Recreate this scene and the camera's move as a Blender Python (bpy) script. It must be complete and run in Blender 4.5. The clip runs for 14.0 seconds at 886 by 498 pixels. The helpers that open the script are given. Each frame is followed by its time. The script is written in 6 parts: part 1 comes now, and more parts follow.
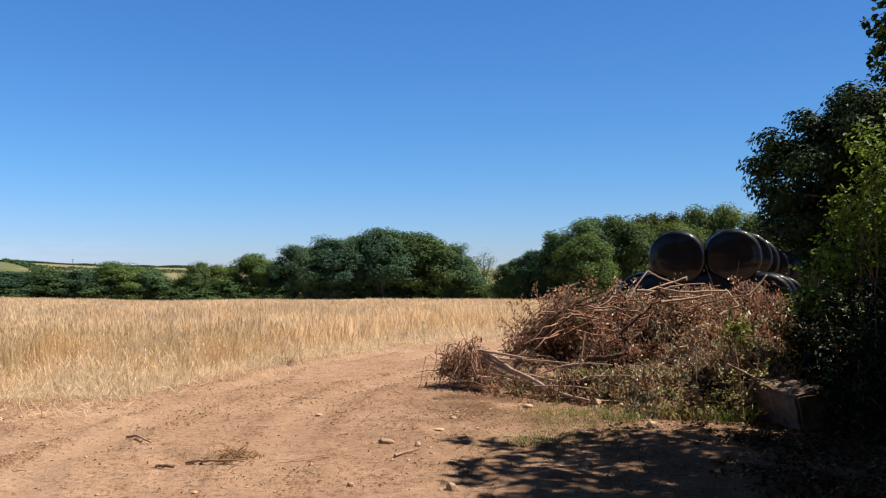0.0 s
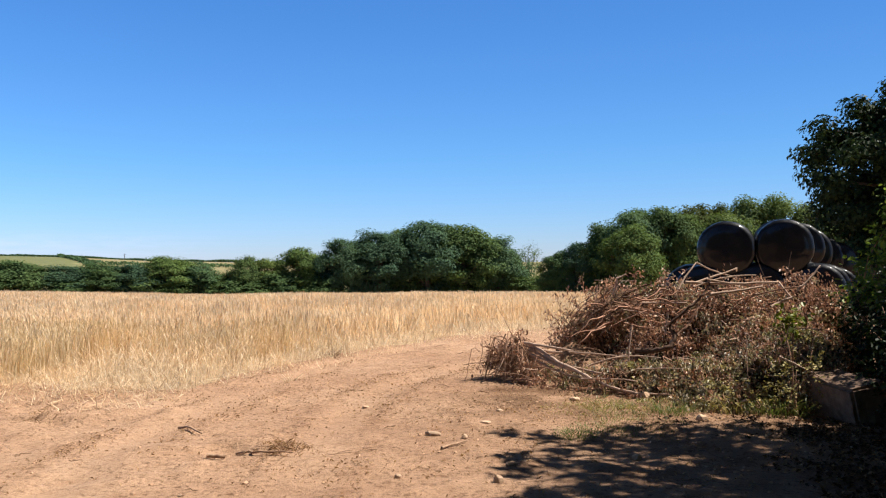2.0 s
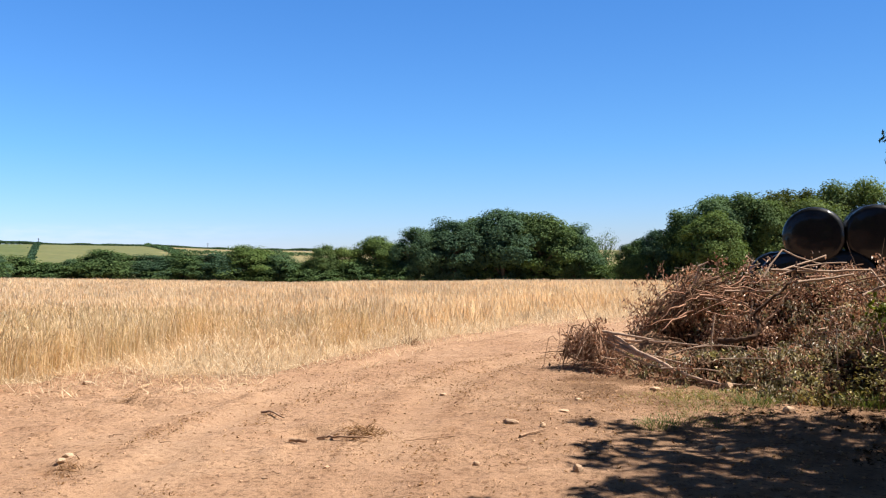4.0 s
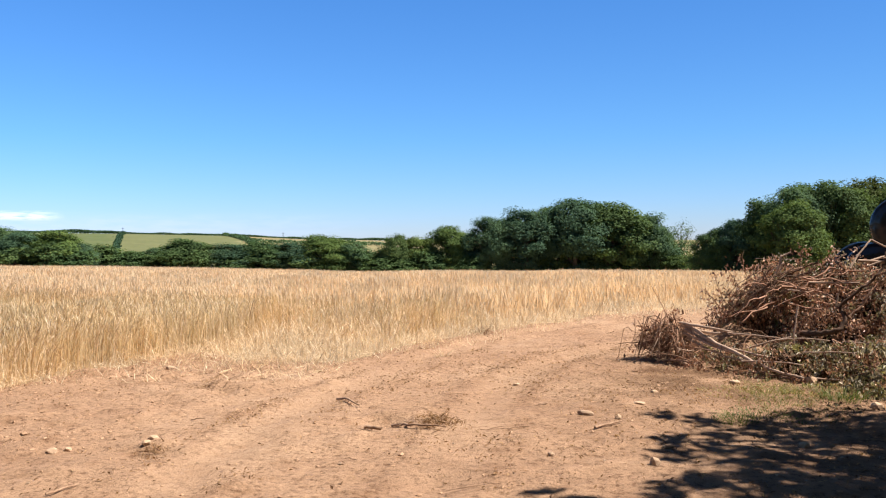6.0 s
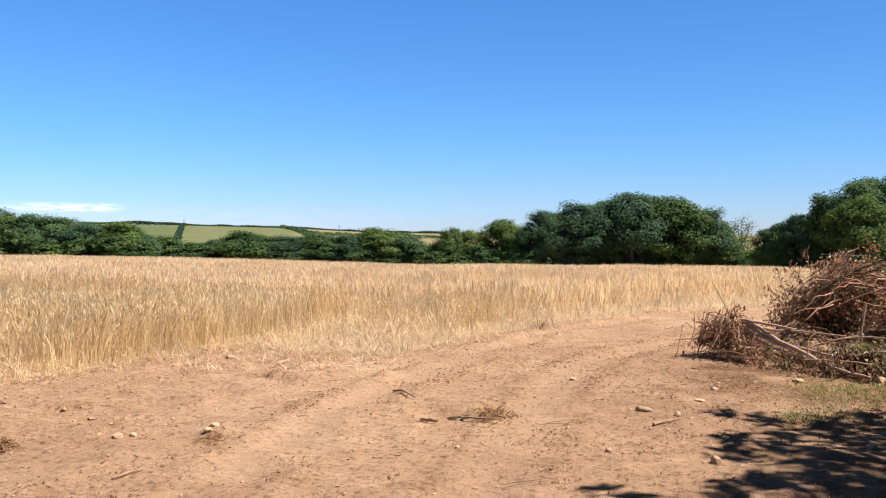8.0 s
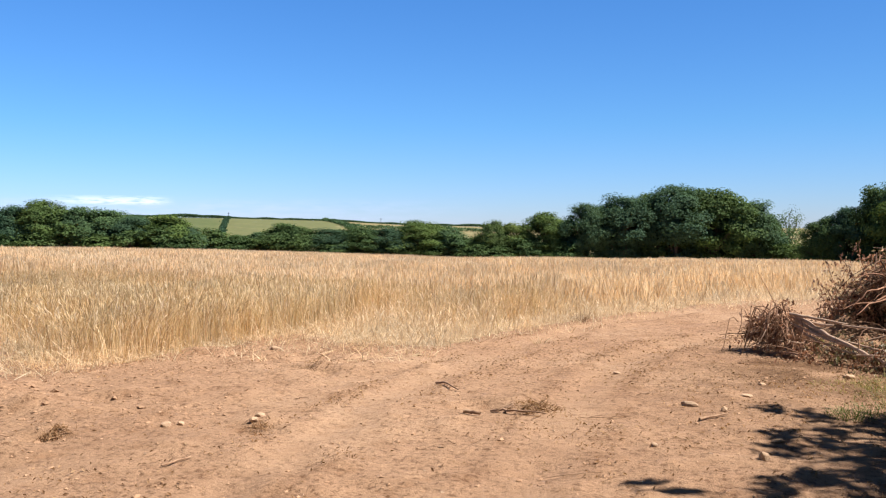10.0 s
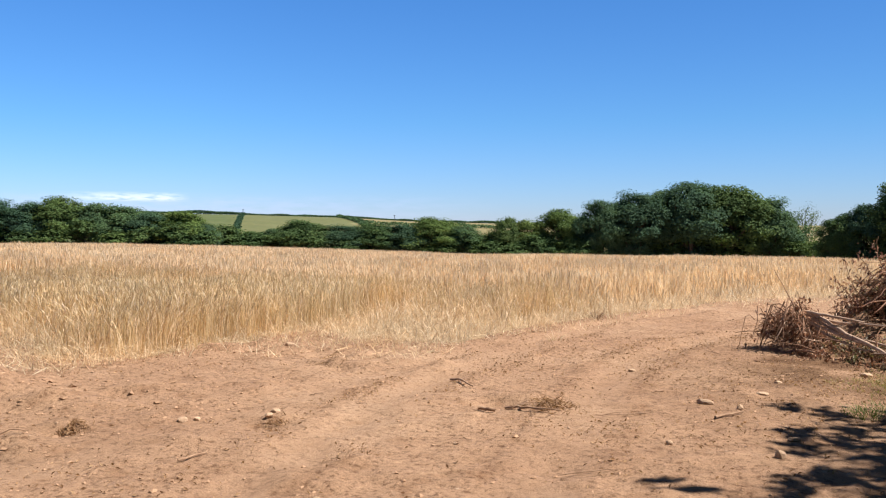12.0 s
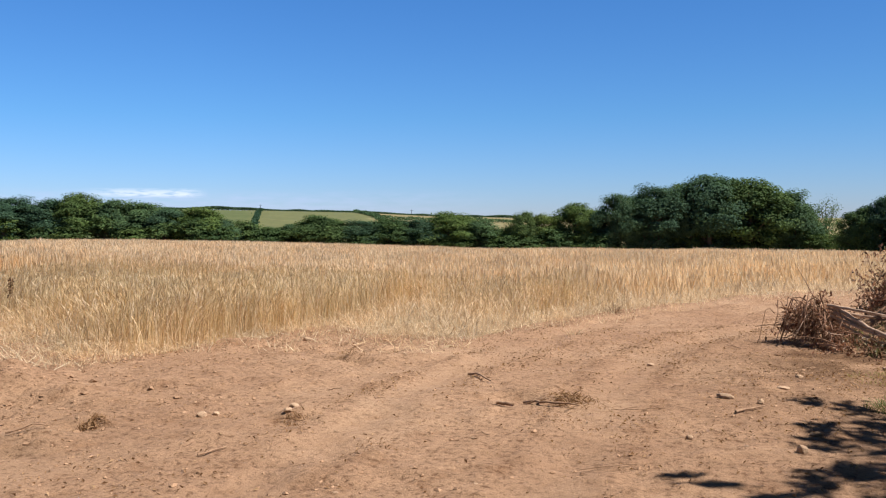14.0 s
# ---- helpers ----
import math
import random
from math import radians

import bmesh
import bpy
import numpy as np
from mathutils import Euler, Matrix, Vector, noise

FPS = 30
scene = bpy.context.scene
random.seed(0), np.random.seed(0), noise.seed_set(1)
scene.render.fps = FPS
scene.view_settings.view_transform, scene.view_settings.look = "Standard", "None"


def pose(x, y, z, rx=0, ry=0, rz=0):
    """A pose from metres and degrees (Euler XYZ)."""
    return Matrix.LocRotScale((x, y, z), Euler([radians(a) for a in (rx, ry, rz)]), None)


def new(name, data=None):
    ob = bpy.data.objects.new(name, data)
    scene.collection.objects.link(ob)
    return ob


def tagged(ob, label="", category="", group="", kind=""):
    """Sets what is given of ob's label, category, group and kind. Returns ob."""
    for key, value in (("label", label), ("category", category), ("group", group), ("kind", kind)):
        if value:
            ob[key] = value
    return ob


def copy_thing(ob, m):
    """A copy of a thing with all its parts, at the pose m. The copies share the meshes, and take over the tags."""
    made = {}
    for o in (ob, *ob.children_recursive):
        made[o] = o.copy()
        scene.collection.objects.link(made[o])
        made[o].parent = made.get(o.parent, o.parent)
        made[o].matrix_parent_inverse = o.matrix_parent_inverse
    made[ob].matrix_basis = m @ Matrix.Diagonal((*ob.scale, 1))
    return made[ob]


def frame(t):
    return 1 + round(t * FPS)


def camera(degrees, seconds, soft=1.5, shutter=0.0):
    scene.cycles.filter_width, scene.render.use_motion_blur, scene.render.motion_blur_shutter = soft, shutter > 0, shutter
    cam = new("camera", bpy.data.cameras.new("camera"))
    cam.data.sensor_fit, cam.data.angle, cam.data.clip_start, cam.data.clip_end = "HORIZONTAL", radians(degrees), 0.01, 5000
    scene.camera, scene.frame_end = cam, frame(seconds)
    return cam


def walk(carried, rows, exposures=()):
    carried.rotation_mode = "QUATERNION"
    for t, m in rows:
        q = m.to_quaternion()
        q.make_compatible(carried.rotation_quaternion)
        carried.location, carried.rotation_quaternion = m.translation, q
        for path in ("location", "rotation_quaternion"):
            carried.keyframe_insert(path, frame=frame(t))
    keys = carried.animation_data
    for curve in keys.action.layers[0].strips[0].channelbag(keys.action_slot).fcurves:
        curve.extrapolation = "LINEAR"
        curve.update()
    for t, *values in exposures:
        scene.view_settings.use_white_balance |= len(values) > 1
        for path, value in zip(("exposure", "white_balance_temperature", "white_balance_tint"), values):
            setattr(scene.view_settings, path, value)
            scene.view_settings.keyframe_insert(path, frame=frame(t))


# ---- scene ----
cam = camera(55.2, 14.0, soft=1.2)
# seconds, eye x, y, z, yaw to the left, pitch up, roll to the right
PATH_ROWS = [
    (0.0, 0.000, 0.000, 1.550, 0.00, 1.43, 0.21),
    (0.5, 0.000, 0.008, 1.551, 0.33, 1.32, 0.31),
    (1.0, 0.000, 0.009, 1.548, 0.93, 1.22, 0.38),
    (1.5, -0.003, 0.012, 1.548, 1.86, 1.11, 0.43),
    (2.0, -0.011, 0.014, 1.546, 3.00, 0.97, 0.51),
    (2.5, -0.017, 0.015, 1.546, 4.30, 0.82, 0.54),
    (3.0, -0.020, 0.020, 1.541, 5.60, 0.62, 0.62),
    (5.5, -0.051, 0.036, 1.540, 11.72, -0.28, 0.54),
    (6.0, -0.055, 0.038, 1.539, 12.92, -0.42, 0.55),
    (6.5, -0.059, 0.036, 1.537, 13.98, -0.48, 0.50),
    (7.0, -0.065, 0.040, 1.538, 14.94, -0.60, 0.38),
    (7.5, -0.074, 0.041, 1.532, 15.79, -0.69, 0.22),
    (8.0, -0.080, 0.044, 1.535, 16.61, -0.84, 0.16),
    (8.5, -0.085, 0.046, 1.533, 17.45, -0.99, 0.11),
    (11.0, -0.105, 0.043, 1.530, 19.98, -1.42, 0.09),
    (11.5, -0.107, 0.040, 1.531, 20.07, -1.46, 0.04),
    (12.0, -0.107, 0.040, 1.531, 20.33, -1.53, 0.03),
    (12.5, -0.107, 0.046, 1.529, 20.61, -1.64, 0.09),
    (13.0, -0.109, 0.049, 1.529, 20.91, -1.76, 0.20),
    (13.5, -0.113, 0.052, 1.526, 21.27, -1.83, 0.32),
    (14.0, -0.116, 0.054, 1.529, 21.48, -1.89, 0.32),
]
walk(cam, [(t, pose(x, y, z, 0, 0, yaw) @ pose(0, 0, 0, pitch) @ pose(0, 0, 0, 0, roll) @ pose(0, 0, 0, 90))
           for t, x, y, z, yaw, pitch, roll in PATH_ROWS],
     exposures=[(0.0, 0.80, 6500, 10), (1.5, 0.95, 6500, 10), (3.0, 1.08, 6500, 10), (6.5, 1.09, 6500, 10), (8.5, 1.03, 6500, 10),
                (11.0, 0.94, 6420, 10), (12.5, 0.83, 6390, 10), (14.0, 0.67, 6360, 10)])

# ---- world and sun ----
SUN_EL, SUN_AZ = 54.0, 14.0      # degrees; azimuth from +x towards +y
to_sun = Vector((math.cos(radians(SUN_EL)) * math.cos(radians(SUN_AZ)),
                 math.cos(radians(SUN_EL)) * math.sin(radians(SUN_AZ)), math.sin(radians(SUN_EL))))
world = bpy.data.worlds.new("sky")
scene.world = world
world.use_nodes = True
wn, wl = world.node_tree.nodes, world.node_tree.links
wn.clear()
sky = wn.new("ShaderNodeTexSky")
sky.sky_type = "NISHITA"
sky.sun_disc = False
sky.sun_elevation, sky.sun_rotation = radians(SUN_EL), radians(90 - SUN_AZ)
sky.altitude, sky.air_density, sky.dust_density, sky.ozone_density = 50, 1.0, 0.1, 4.0
SKY_STRENGTH = 0.059
back = wn.new("ShaderNodeBackground")
back.inputs["Strength"].default_value = SKY_STRENGTH
wout = wn.new("ShaderNodeOutputWorld")
wl.new(back.outputs[0], wout.inputs[0])
# fair-weather cloud low over the western horizon: a thin broken bank, and one brighter streak in it
wtc = wn.new("ShaderNodeTexCoord")
wsep = wn.new("ShaderNodeSeparateXYZ")
wl.new(wtc.outputs["Generated"], wsep.inputs[0])


def sky_math(kind, a, b=0.0):
    m = wn.new("ShaderNodeMath")
    m.operation = kind
    for k, v in enumerate((a, b)):
        if isinstance(v, (int, float)):
            m.inputs[k].default_value = v
        else:
            wl.new(v, m.inputs[k])
    return m.outputs[0]


def sky_noise(scale, low, high):
    mp = wn.new("ShaderNodeMapping")
    mp.inputs["Scale"].default_value = scale
    wl.new(wtc.outputs["Generated"], mp.inputs[0])
    tx = wn.new("ShaderNodeTexNoise")
    tx.inputs["Scale"].default_value, tx.inputs["Detail"].default_value = 1.0, 6
    wl.new(mp.outputs[0], tx.inputs["Vector"])
    mr = wn.new("ShaderNodeMapRange")
    mr.inputs[1].default_value, mr.inputs[2].default_value = low, high
    wl.new(tx.outputs[0], mr.inputs[0])
    return mr.outputs[0]


def sky_ramp(source, stops):
    r = wn.new("ShaderNodeValToRGB")
    e = r.color_ramp.elements
    while len(e) < len(stops):
        e.new(0.5)
    for k, (at, v) in enumerate(stops):
        e[k].position, e[k].color = at, (v, v, v, 1)
    wl.new(source, r.inputs[0])
    return r.outputs[0]


west = sky_math("MULTIPLY", sky_math("ARCTAN2", wsep.outputs[0], wsep.outputs[1]), -180 / math.pi / 90)      # 0 in the north, 1 in the west
bank = sky_math("MULTIPLY", sky_ramp(wsep.outputs[2], [(0.0, 0.30), (0.020, 0.24), (0.029, 0.26), (0.033, 0.10), (0.038, 0.0)]), sky_noise((34, 34, 190), 0.30, 0.66))
bank = sky_math("MULTIPLY", bank, sky_ramp(west, [(0.18, 0.0), (0.28, 0.5), (0.5, 1.0)]))
streak = sky_math("MULTIPLY", sky_ramp(wsep.outputs[2], [(0.0300, 0.0), (0.0315, 0.75), (0.0340, 0.85), (0.0362, 0.0)]), sky_ramp(west, [(0.412, 0.0), (0.425, 1.0), (0.470, 1.0), (0.488, 0.25), (0.50, 0.0)]))
streak = sky_math("MULTIPLY", streak, sky_noise((60, 60, 420), 0.34, 0.54))
wmix = wn.new("ShaderNodeMixRGB")
wmix.inputs[2].default_value = (11.5, 12.0, 13.0, 1)
wl.new(streak, wmix.inputs[0])
wbank = wn.new("ShaderNodeMixRGB")
wbank.inputs[2].default_value = (6.4, 7.4, 10.6, 1)
wl.new(sky_math("MULTIPLY", bank, 2.0), wbank.inputs[0])
wl.new(wbank.outputs[0], wmix.inputs[1])
# paler blue at the horizon, deeper above; unseen overhead sky dimmed to darken shade
wtint = wn.new("ShaderNodeValToRGB")
tels = wtint.color_ramp.elements
tels[0].position, tels[0].color = 0.0, (0.74, 0.90, 1.42, 1)
tels[1].position, tels[1].color = 0.33, (0.43, 0.88, 1.37, 1)
tels.new(0.55).color = (0.40, 0.36, 0.335, 1)
tels.new(0.85).color = (0.34, 0.285, 0.245, 1)
tmid = tels.new(0.12)
tmid.color = (0.535, 0.92, 1.35, 1)
wl.new(wsep.outputs[2], wtint.inputs[0])
wclear = wn.new("ShaderNodeMixRGB")
wclear.blend_type = "MULTIPLY"
wclear.inputs[0].default_value = 1.0
wl.new(sky.outputs[0], wclear.inputs[1])
wl.new(wtint.outputs[0], wclear.inputs[2])
wside = wn.new("ShaderNodeMapRange")
wside.inputs[1].default_value, wside.inputs[2].default_value = -0.6, 0.5
wside.inputs[3].default_value, wside.inputs[4].default_value = 1.12, 0.75
wl.new(wsep.outputs[0], wside.inputs[0])
wdeep = wn.new("ShaderNodeVectorMath")
wdeep.operation = "SCALE"
wl.new(wclear.outputs[0], wdeep.inputs[0])
wl.new(wside.outputs[0], wdeep.inputs["Scale"])
wl.new(wdeep.outputs[0], wbank.inputs[1])
wl.new(wmix.outputs[0], back.inputs[0])

sun = new("sun", bpy.data.lights.new("sun", "SUN"))
sun.data.energy, sun.data.angle, sun.data.color = 5.0, radians(0.53), (1.0, 0.94, 0.85)
sun.matrix_world = Matrix.Translation((30, 10, 40)) @ to_sun.to_track_quat("Z", "Y").to_matrix().to_4x4()


# ---- materials ----
def nodes_of(name, rough=0.9, spec=0.3):
    m = bpy.data.materials.new(name)
    m.use_nodes = True
    n, l = m.node_tree.nodes, m.node_tree.links
    p = n["Principled BSDF"]
    p.inputs["Roughness"].default_value = rough
    p.inputs["Specular IOR Level"].default_value = spec
    return m, n, l, p


def noise_node(n, l, scale, detail=4, rough=0.6, coords=None, stretch=None):
    tx = n.new("ShaderNodeTexNoise")
    tx.inputs["Scale"].default_value, tx.inputs["Detail"].default_value, tx.inputs["Roughness"].default_value = scale, detail, rough
    if coords is not None:
        if stretch:
            mp = n.new("ShaderNodeMapping")
            mp.inputs["Scale"].default_value = stretch
            l.new(coords, mp.inputs[0])
            coords = mp.outputs[0]
        l.new(coords, tx.inputs["Vector"])
    return tx


def ramp(n, l, source, stops):
    r = n.new("ShaderNodeValToRGB")
    e = r.color_ramp.elements
    while len(e) < len(stops):
        e.new(0.5)
    for k, (at, c) in enumerate(stops):
        e[k].position, e[k].color = at, (*c, 1)
    l.new(source, r.inputs[0])
    return r


def mix(n, l, kind, fac, a, b):
    m = n.new("ShaderNodeMixRGB")
    m.blend_type = kind
    for k, v in enumerate((fac, a, b)):
        if isinstance(v, (int, float)):
            m.inputs[k].default_value = v
        elif isinstance(v, tuple):
            m.inputs[k].default_value = (*v, 1)
        else:
            l.new(v, m.inputs[k])
    return m.outputs[0]


def bump(n, l, p, source, strength, distance, under=None):
    b = n.new("ShaderNodeBump")
    b.inputs["Strength"].default_value, b.inputs["Distance"].default_value = strength, distance
    l.new(source, b.inputs["Height"])
    if under:
        l.new(under.outputs[0], b.inputs["Normal"])
    l.new(b.outputs[0], p.inputs["Normal"])
    return b


def dirt_material():
    m, n, l, p = nodes_of("dry_red_soil", 0.95, 0.12)
    geo = n.new("ShaderNodeNewGeometry").outputs["Position"]
    big = noise_node(n, l, 0.4, 5, 0.6, geo)
    midn = noise_node(n, l, 3.8, 9, 0.74, geo)
    lumps = noise_node(n, l, 19, 7, 0.72, geo)
    fine = noise_node(n, l, 75, 5, 0.75, geo)
    base = ramp(n, l, big.outputs[0], [(0.3, (0.289, 0.177, 0.114)), (0.52, (0.341, 0.218, 0.142)), (0.7, (0.381, 0.256, 0.172))])
    patch = ramp(n, l, midn.outputs[0], [(0.38, (0.82, 0.76, 0.71)), (0.47, (0.95, 0.93, 0.91)), (0.55, (1.02, 1.0, 0.98)), (0.66, (1.14, 1.12, 1.09))])
    c = mix(n, l, "MULTIPLY", 1.0, base.outputs[0], patch.outputs[0])
    crumbs = ramp(n, l, lumps.outputs[0], [(0.40, (0.44, 0.37, 0.33)), (0.455, (0.94, 0.93, 0.92)), (0.62, (1.16, 1.14, 1.11))])
    c = mix(n, l, "MULTIPLY", 0.8, c, crumbs.outputs[0])
    speck = ramp(n, l, fine.outputs[0], [(0.41, (0.36, 0.29, 0.25)), (0.465, (0.98, 0.98, 0.98)), (0.62, (1.30, 1.28, 1.24))])
    c = mix(n, l, "MULTIPLY", 0.36, c, speck.outputs[0])
    # wheel tracks are packed paler and smoother; verges darker: leafy soil, plus hedge shade put in
    worn = n.new("ShaderNodeAttribute")
    worn.attribute_name = "packed"
    c = mix(n, l, "MIX", mix(n, l, "MULTIPLY", 1.0, worn.outputs["Color"], (0.42, 0.42, 0.42)), c, mix(n, l, "MULTIPLY", 1.0, base.outputs[0], (1.14, 1.13, 1.1)))
    # darker broken bands beside the tracks, drawn in colour where no groove is cut
    track_edge_dark = n.new("ShaderNodeAttribute")
    track_edge_dark.attribute_name = "track_edge_dark"
    crumbly = ramp(n, l, lumps.outputs[0], [(0.42, (1, 1, 1)), (0.58, (0.25, 0.25, 0.25))])
    c = mix(n, l, "MULTIPLY", mix(n, l, "MULTIPLY", 1.0, track_edge_dark.outputs["Color"], crumbly.outputs[0]), c, (0.66, 0.60, 0.55))
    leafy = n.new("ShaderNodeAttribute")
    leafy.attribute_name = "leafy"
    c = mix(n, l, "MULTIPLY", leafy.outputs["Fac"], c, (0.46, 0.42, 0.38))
    l.new(c, p.inputs["Base Color"])
    b = bump(n, l, p, midn.outputs[0], 0.6, 0.05)
    b2 = bump(n, l, p, lumps.outputs[0], 0.7, 0.03, b)
    bump(n, l, p, fine.outputs[0], 0.35, 0.01, b2)
    return m


def patchy_material(name, scale, stops, fine_scale, rough=0.95, bump_size=0.05, stretch=None):
    m, n, l, p = nodes_of(name, rough, 0.15)
    geo = n.new("ShaderNodeNewGeometry").outputs["Position"]
    a = noise_node(n, l, scale, 5, 0.6, geo, stretch)
    f = noise_node(n, l, fine_scale, 5, 0.7, geo)
    c = ramp(n, l, a.outputs[0], stops)
    v = ramp(n, l, f.outputs[0], [(0.3, (0.7, 0.7, 0.7)), (0.7, (1.15, 1.15, 1.15))])
    l.new(mix(n, l, "MULTIPLY", 0.8, c.outputs[0], v.outputs[0]), p.inputs["Base Color"])
    bump(n, l, p, f.outputs[0], 0.6, bump_size)
    return m


def leaf_material(name, stops, glow_through=0.3, rough=0.55, spec=0.35, object_shift=0.0, through_tint=(1.25, 1.2, 0.7), drifts=None):
    """Leaves that differ one from the other, and let some light through."""
    m, n, l, p = nodes_of(name, rough, spec)
    geo = n.new("ShaderNodeNewGeometry")
    r = ramp(n, l, geo.outputs["Random Per Island"], stops)
    c = r.outputs[0]
    if object_shift:
        info = n.new("ShaderNodeObjectInfo")
        sh = ramp(n, l, info.outputs["Random"], [(0, (1 - object_shift, 1 - object_shift * 0.7, 1 - object_shift * 0.4)),
                                                 (0.5, (1, 1, 1)), (1, (1 + object_shift * 1.3, 1 + object_shift, 1.0))])
        c = mix(n, l, "MULTIPLY", 1.0, c, sh.outputs[0])
    patch = noise_node(n, l, 0.9, 3, 0.6, geo.outputs["Position"])
    pr = ramp(n, l, patch.outputs[0], [(0.35, (0.78, 0.82, 0.8)), (0.65, (1.2, 1.15, 1.0))])
    c = mix(n, l, "MULTIPLY", 0.8, c, pr.outputs[0])
    if drifts:
        wide = noise_node(n, l, 0.30, 4, 0.65, geo.outputs["Position"], (0.6, 1.3, 1))
        c = mix(n, l, "MULTIPLY", 1.0, c, ramp(n, l, wide.outputs[0], drifts).outputs[0])
    l.new(c, p.inputs["Base Color"])
    tr = n.new("ShaderNodeBsdfTranslucent")
    l.new(mix(n, l, "MULTIPLY", 1.0, c, through_tint), tr.inputs[0])
    mx = n.new("ShaderNodeMixShader")
    mx.inputs[0].default_value = glow_through
    l.new(p.outputs[0], mx.inputs[1])
    l.new(tr.outputs[0], mx.inputs[2])
    l.new(mx.outputs[0], n["Material Output"].inputs[0])
    return m


def bark_material(name, dark, light, rough=0.85):
    m, n, l, p = nodes_of(name, rough, 0.25)
    tc = n.new("ShaderNodeNewGeometry")
    a = noise_node(n, l, 14, 5, 0.7, tc.outputs["Position"])
    b = noise_node(n, l, 90, 3, 0.7, tc.outputs["Position"])
    r = ramp(n, l, a.outputs[0], [(0.3, dark), (0.7, light)])
    isl = ramp(n, l, tc.outputs["Random Per Island"], [(0, (0.6, 0.58, 0.56)), (1, (1.25, 1.2, 1.15))])
    l.new(mix(n, l, "MULTIPLY", 1.0, r.outputs[0], isl.outputs[0]), p.inputs["Base Color"])
    bump(n, l, p, b.outputs[0], 0.5, 0.004)
    return m


def stone_material(name, dark, light):
    m, n, l, p = nodes_of(name, 0.9, 0.2)
    tc = n.new("ShaderNodeTexCoord")
    info = n.new("ShaderNodeObjectInfo")
    a = noise_node(n, l, 9, 6, 0.7, tc.outputs["Object"])
    b = noise_node(n, l, 70, 4, 0.7, tc.outputs["Object"])
    r = ramp(n, l, a.outputs[0], [(0.3, dark), (0.7, light)])
    sh = ramp(n, l, info.outputs["Random"], [(0, (0.75, 0.72, 0.7)), (1, (1.15, 1.12, 1.1))])
    l.new(mix(n, l, "MULTIPLY", 1.0, r.outputs[0], sh.outputs[0]), p.inputs["Base Color"])
    bump(n, l, p, b.outputs[0], 0.5, 0.01)
    return m


def film_material():
    """Black stretch film: glossy, with fine wrinkles and a little dust."""
    m, n, l, p = nodes_of("black_stretch_film", 0.2, 0.10)
    tc = n.new("ShaderNodeTexCoord").outputs["Object"]
    a = noise_node(n, l, 3, 3, 0.5, tc)
    w = noise_node(n, l, 9, 4, 0.6, tc, (1, 3.5, 1))
    d = noise_node(n, l, 2.0, 5, 0.7, tc)
    c = ramp(n, l, d.outputs[0], [(0.5, (0.005, 0.006, 0.009)), (0.9, (0.015, 0.016, 0.019))])
    l.new(c.outputs[0], p.inputs["Base Color"])
    rr = ramp(n, l, d.outputs[0], [(0.4, (0.42, 0.42, 0.42)), (0.75, (0.58, 0.58, 0.58))])
    l.new(rr.outputs[0], p.inputs["Roughness"])
    b = bump(n, l, p, a.outputs[0], 0.3, 0.05)
    bump(n, l, p, w.outputs[0], 0.45, 0.02, b)
    p.inputs["Coat Weight"].default_value, p.inputs["Coat Roughness"].default_value = 0.42, 0.10
    return m


M_DIRT = dirt_material()
M_STUBBLE = patchy_material("straw_strewn_soil", 1.2, [(0.3, (0.34, 0.228, 0.134)), (0.7, (0.44, 0.320, 0.195))], 30)
M_GREENFIELD = patchy_material("green_pasture", 0.02, [(0.35, (0.090, 0.113, 0.042)), (0.7, (0.120, 0.136, 0.055))], 0.25, bump_size=0.2, stretch=(1, 3, 1))
M_PALEFIELD = patchy_material("yellowing_pasture", 0.02, [(0.35, (0.120, 0.132, 0.055)), (0.7, (0.152, 0.154, 0.068))], 0.25, bump_size=0.2, stretch=(1, 3, 1))
M_TANFIELD = patchy_material("mown_field", 0.02, [(0.35, (0.205, 0.176, 0.085)), (0.7, (0.245, 0.210, 0.108))], 0.25, bump_size=0.2)
M_ROUGH = patchy_material("rough_grass", 0.1, [(0.35, (0.040, 0.057, 0.017)), (0.7, (0.074, 0.085, 0.028))], 1.5, bump_size=0.2)
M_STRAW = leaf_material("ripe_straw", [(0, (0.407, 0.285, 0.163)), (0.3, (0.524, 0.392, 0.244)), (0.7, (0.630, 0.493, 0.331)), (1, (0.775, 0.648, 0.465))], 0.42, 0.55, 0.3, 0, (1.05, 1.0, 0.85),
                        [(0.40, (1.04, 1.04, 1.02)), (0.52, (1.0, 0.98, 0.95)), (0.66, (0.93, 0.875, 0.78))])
# a paler, more even copy of the straw for the farther zones
M_STRAW_FAR = leaf_material("ripe_straw_far", [(0, (0.621, 0.457, 0.298)), (0.4, (0.719, 0.561, 0.398)), (0.75, (0.774, 0.627, 0.465)), (1, (0.839, 0.715, 0.56))], 0.48, 0.6, 0.25, 0, (1.05, 1.0, 0.9),
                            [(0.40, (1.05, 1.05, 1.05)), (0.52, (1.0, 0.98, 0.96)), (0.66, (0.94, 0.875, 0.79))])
M_PALESTRAW = leaf_material("bleached_straw", [(0, (0.47, 0.335, 0.215)), (0.5, (0.68, 0.525, 0.375)), (1, (0.80, 0.67, 0.52))], 0.4, 0.6, 0.25, 0, (1.05, 1.0, 0.95))
M_LITTER = leaf_material("dead_litter", [(0, (0.11, 0.062, 0.038)), (0.5, (0.21, 0.125, 0.077)), (1, (0.40, 0.265, 0.165))], 0.1, 0.85, 0.05)
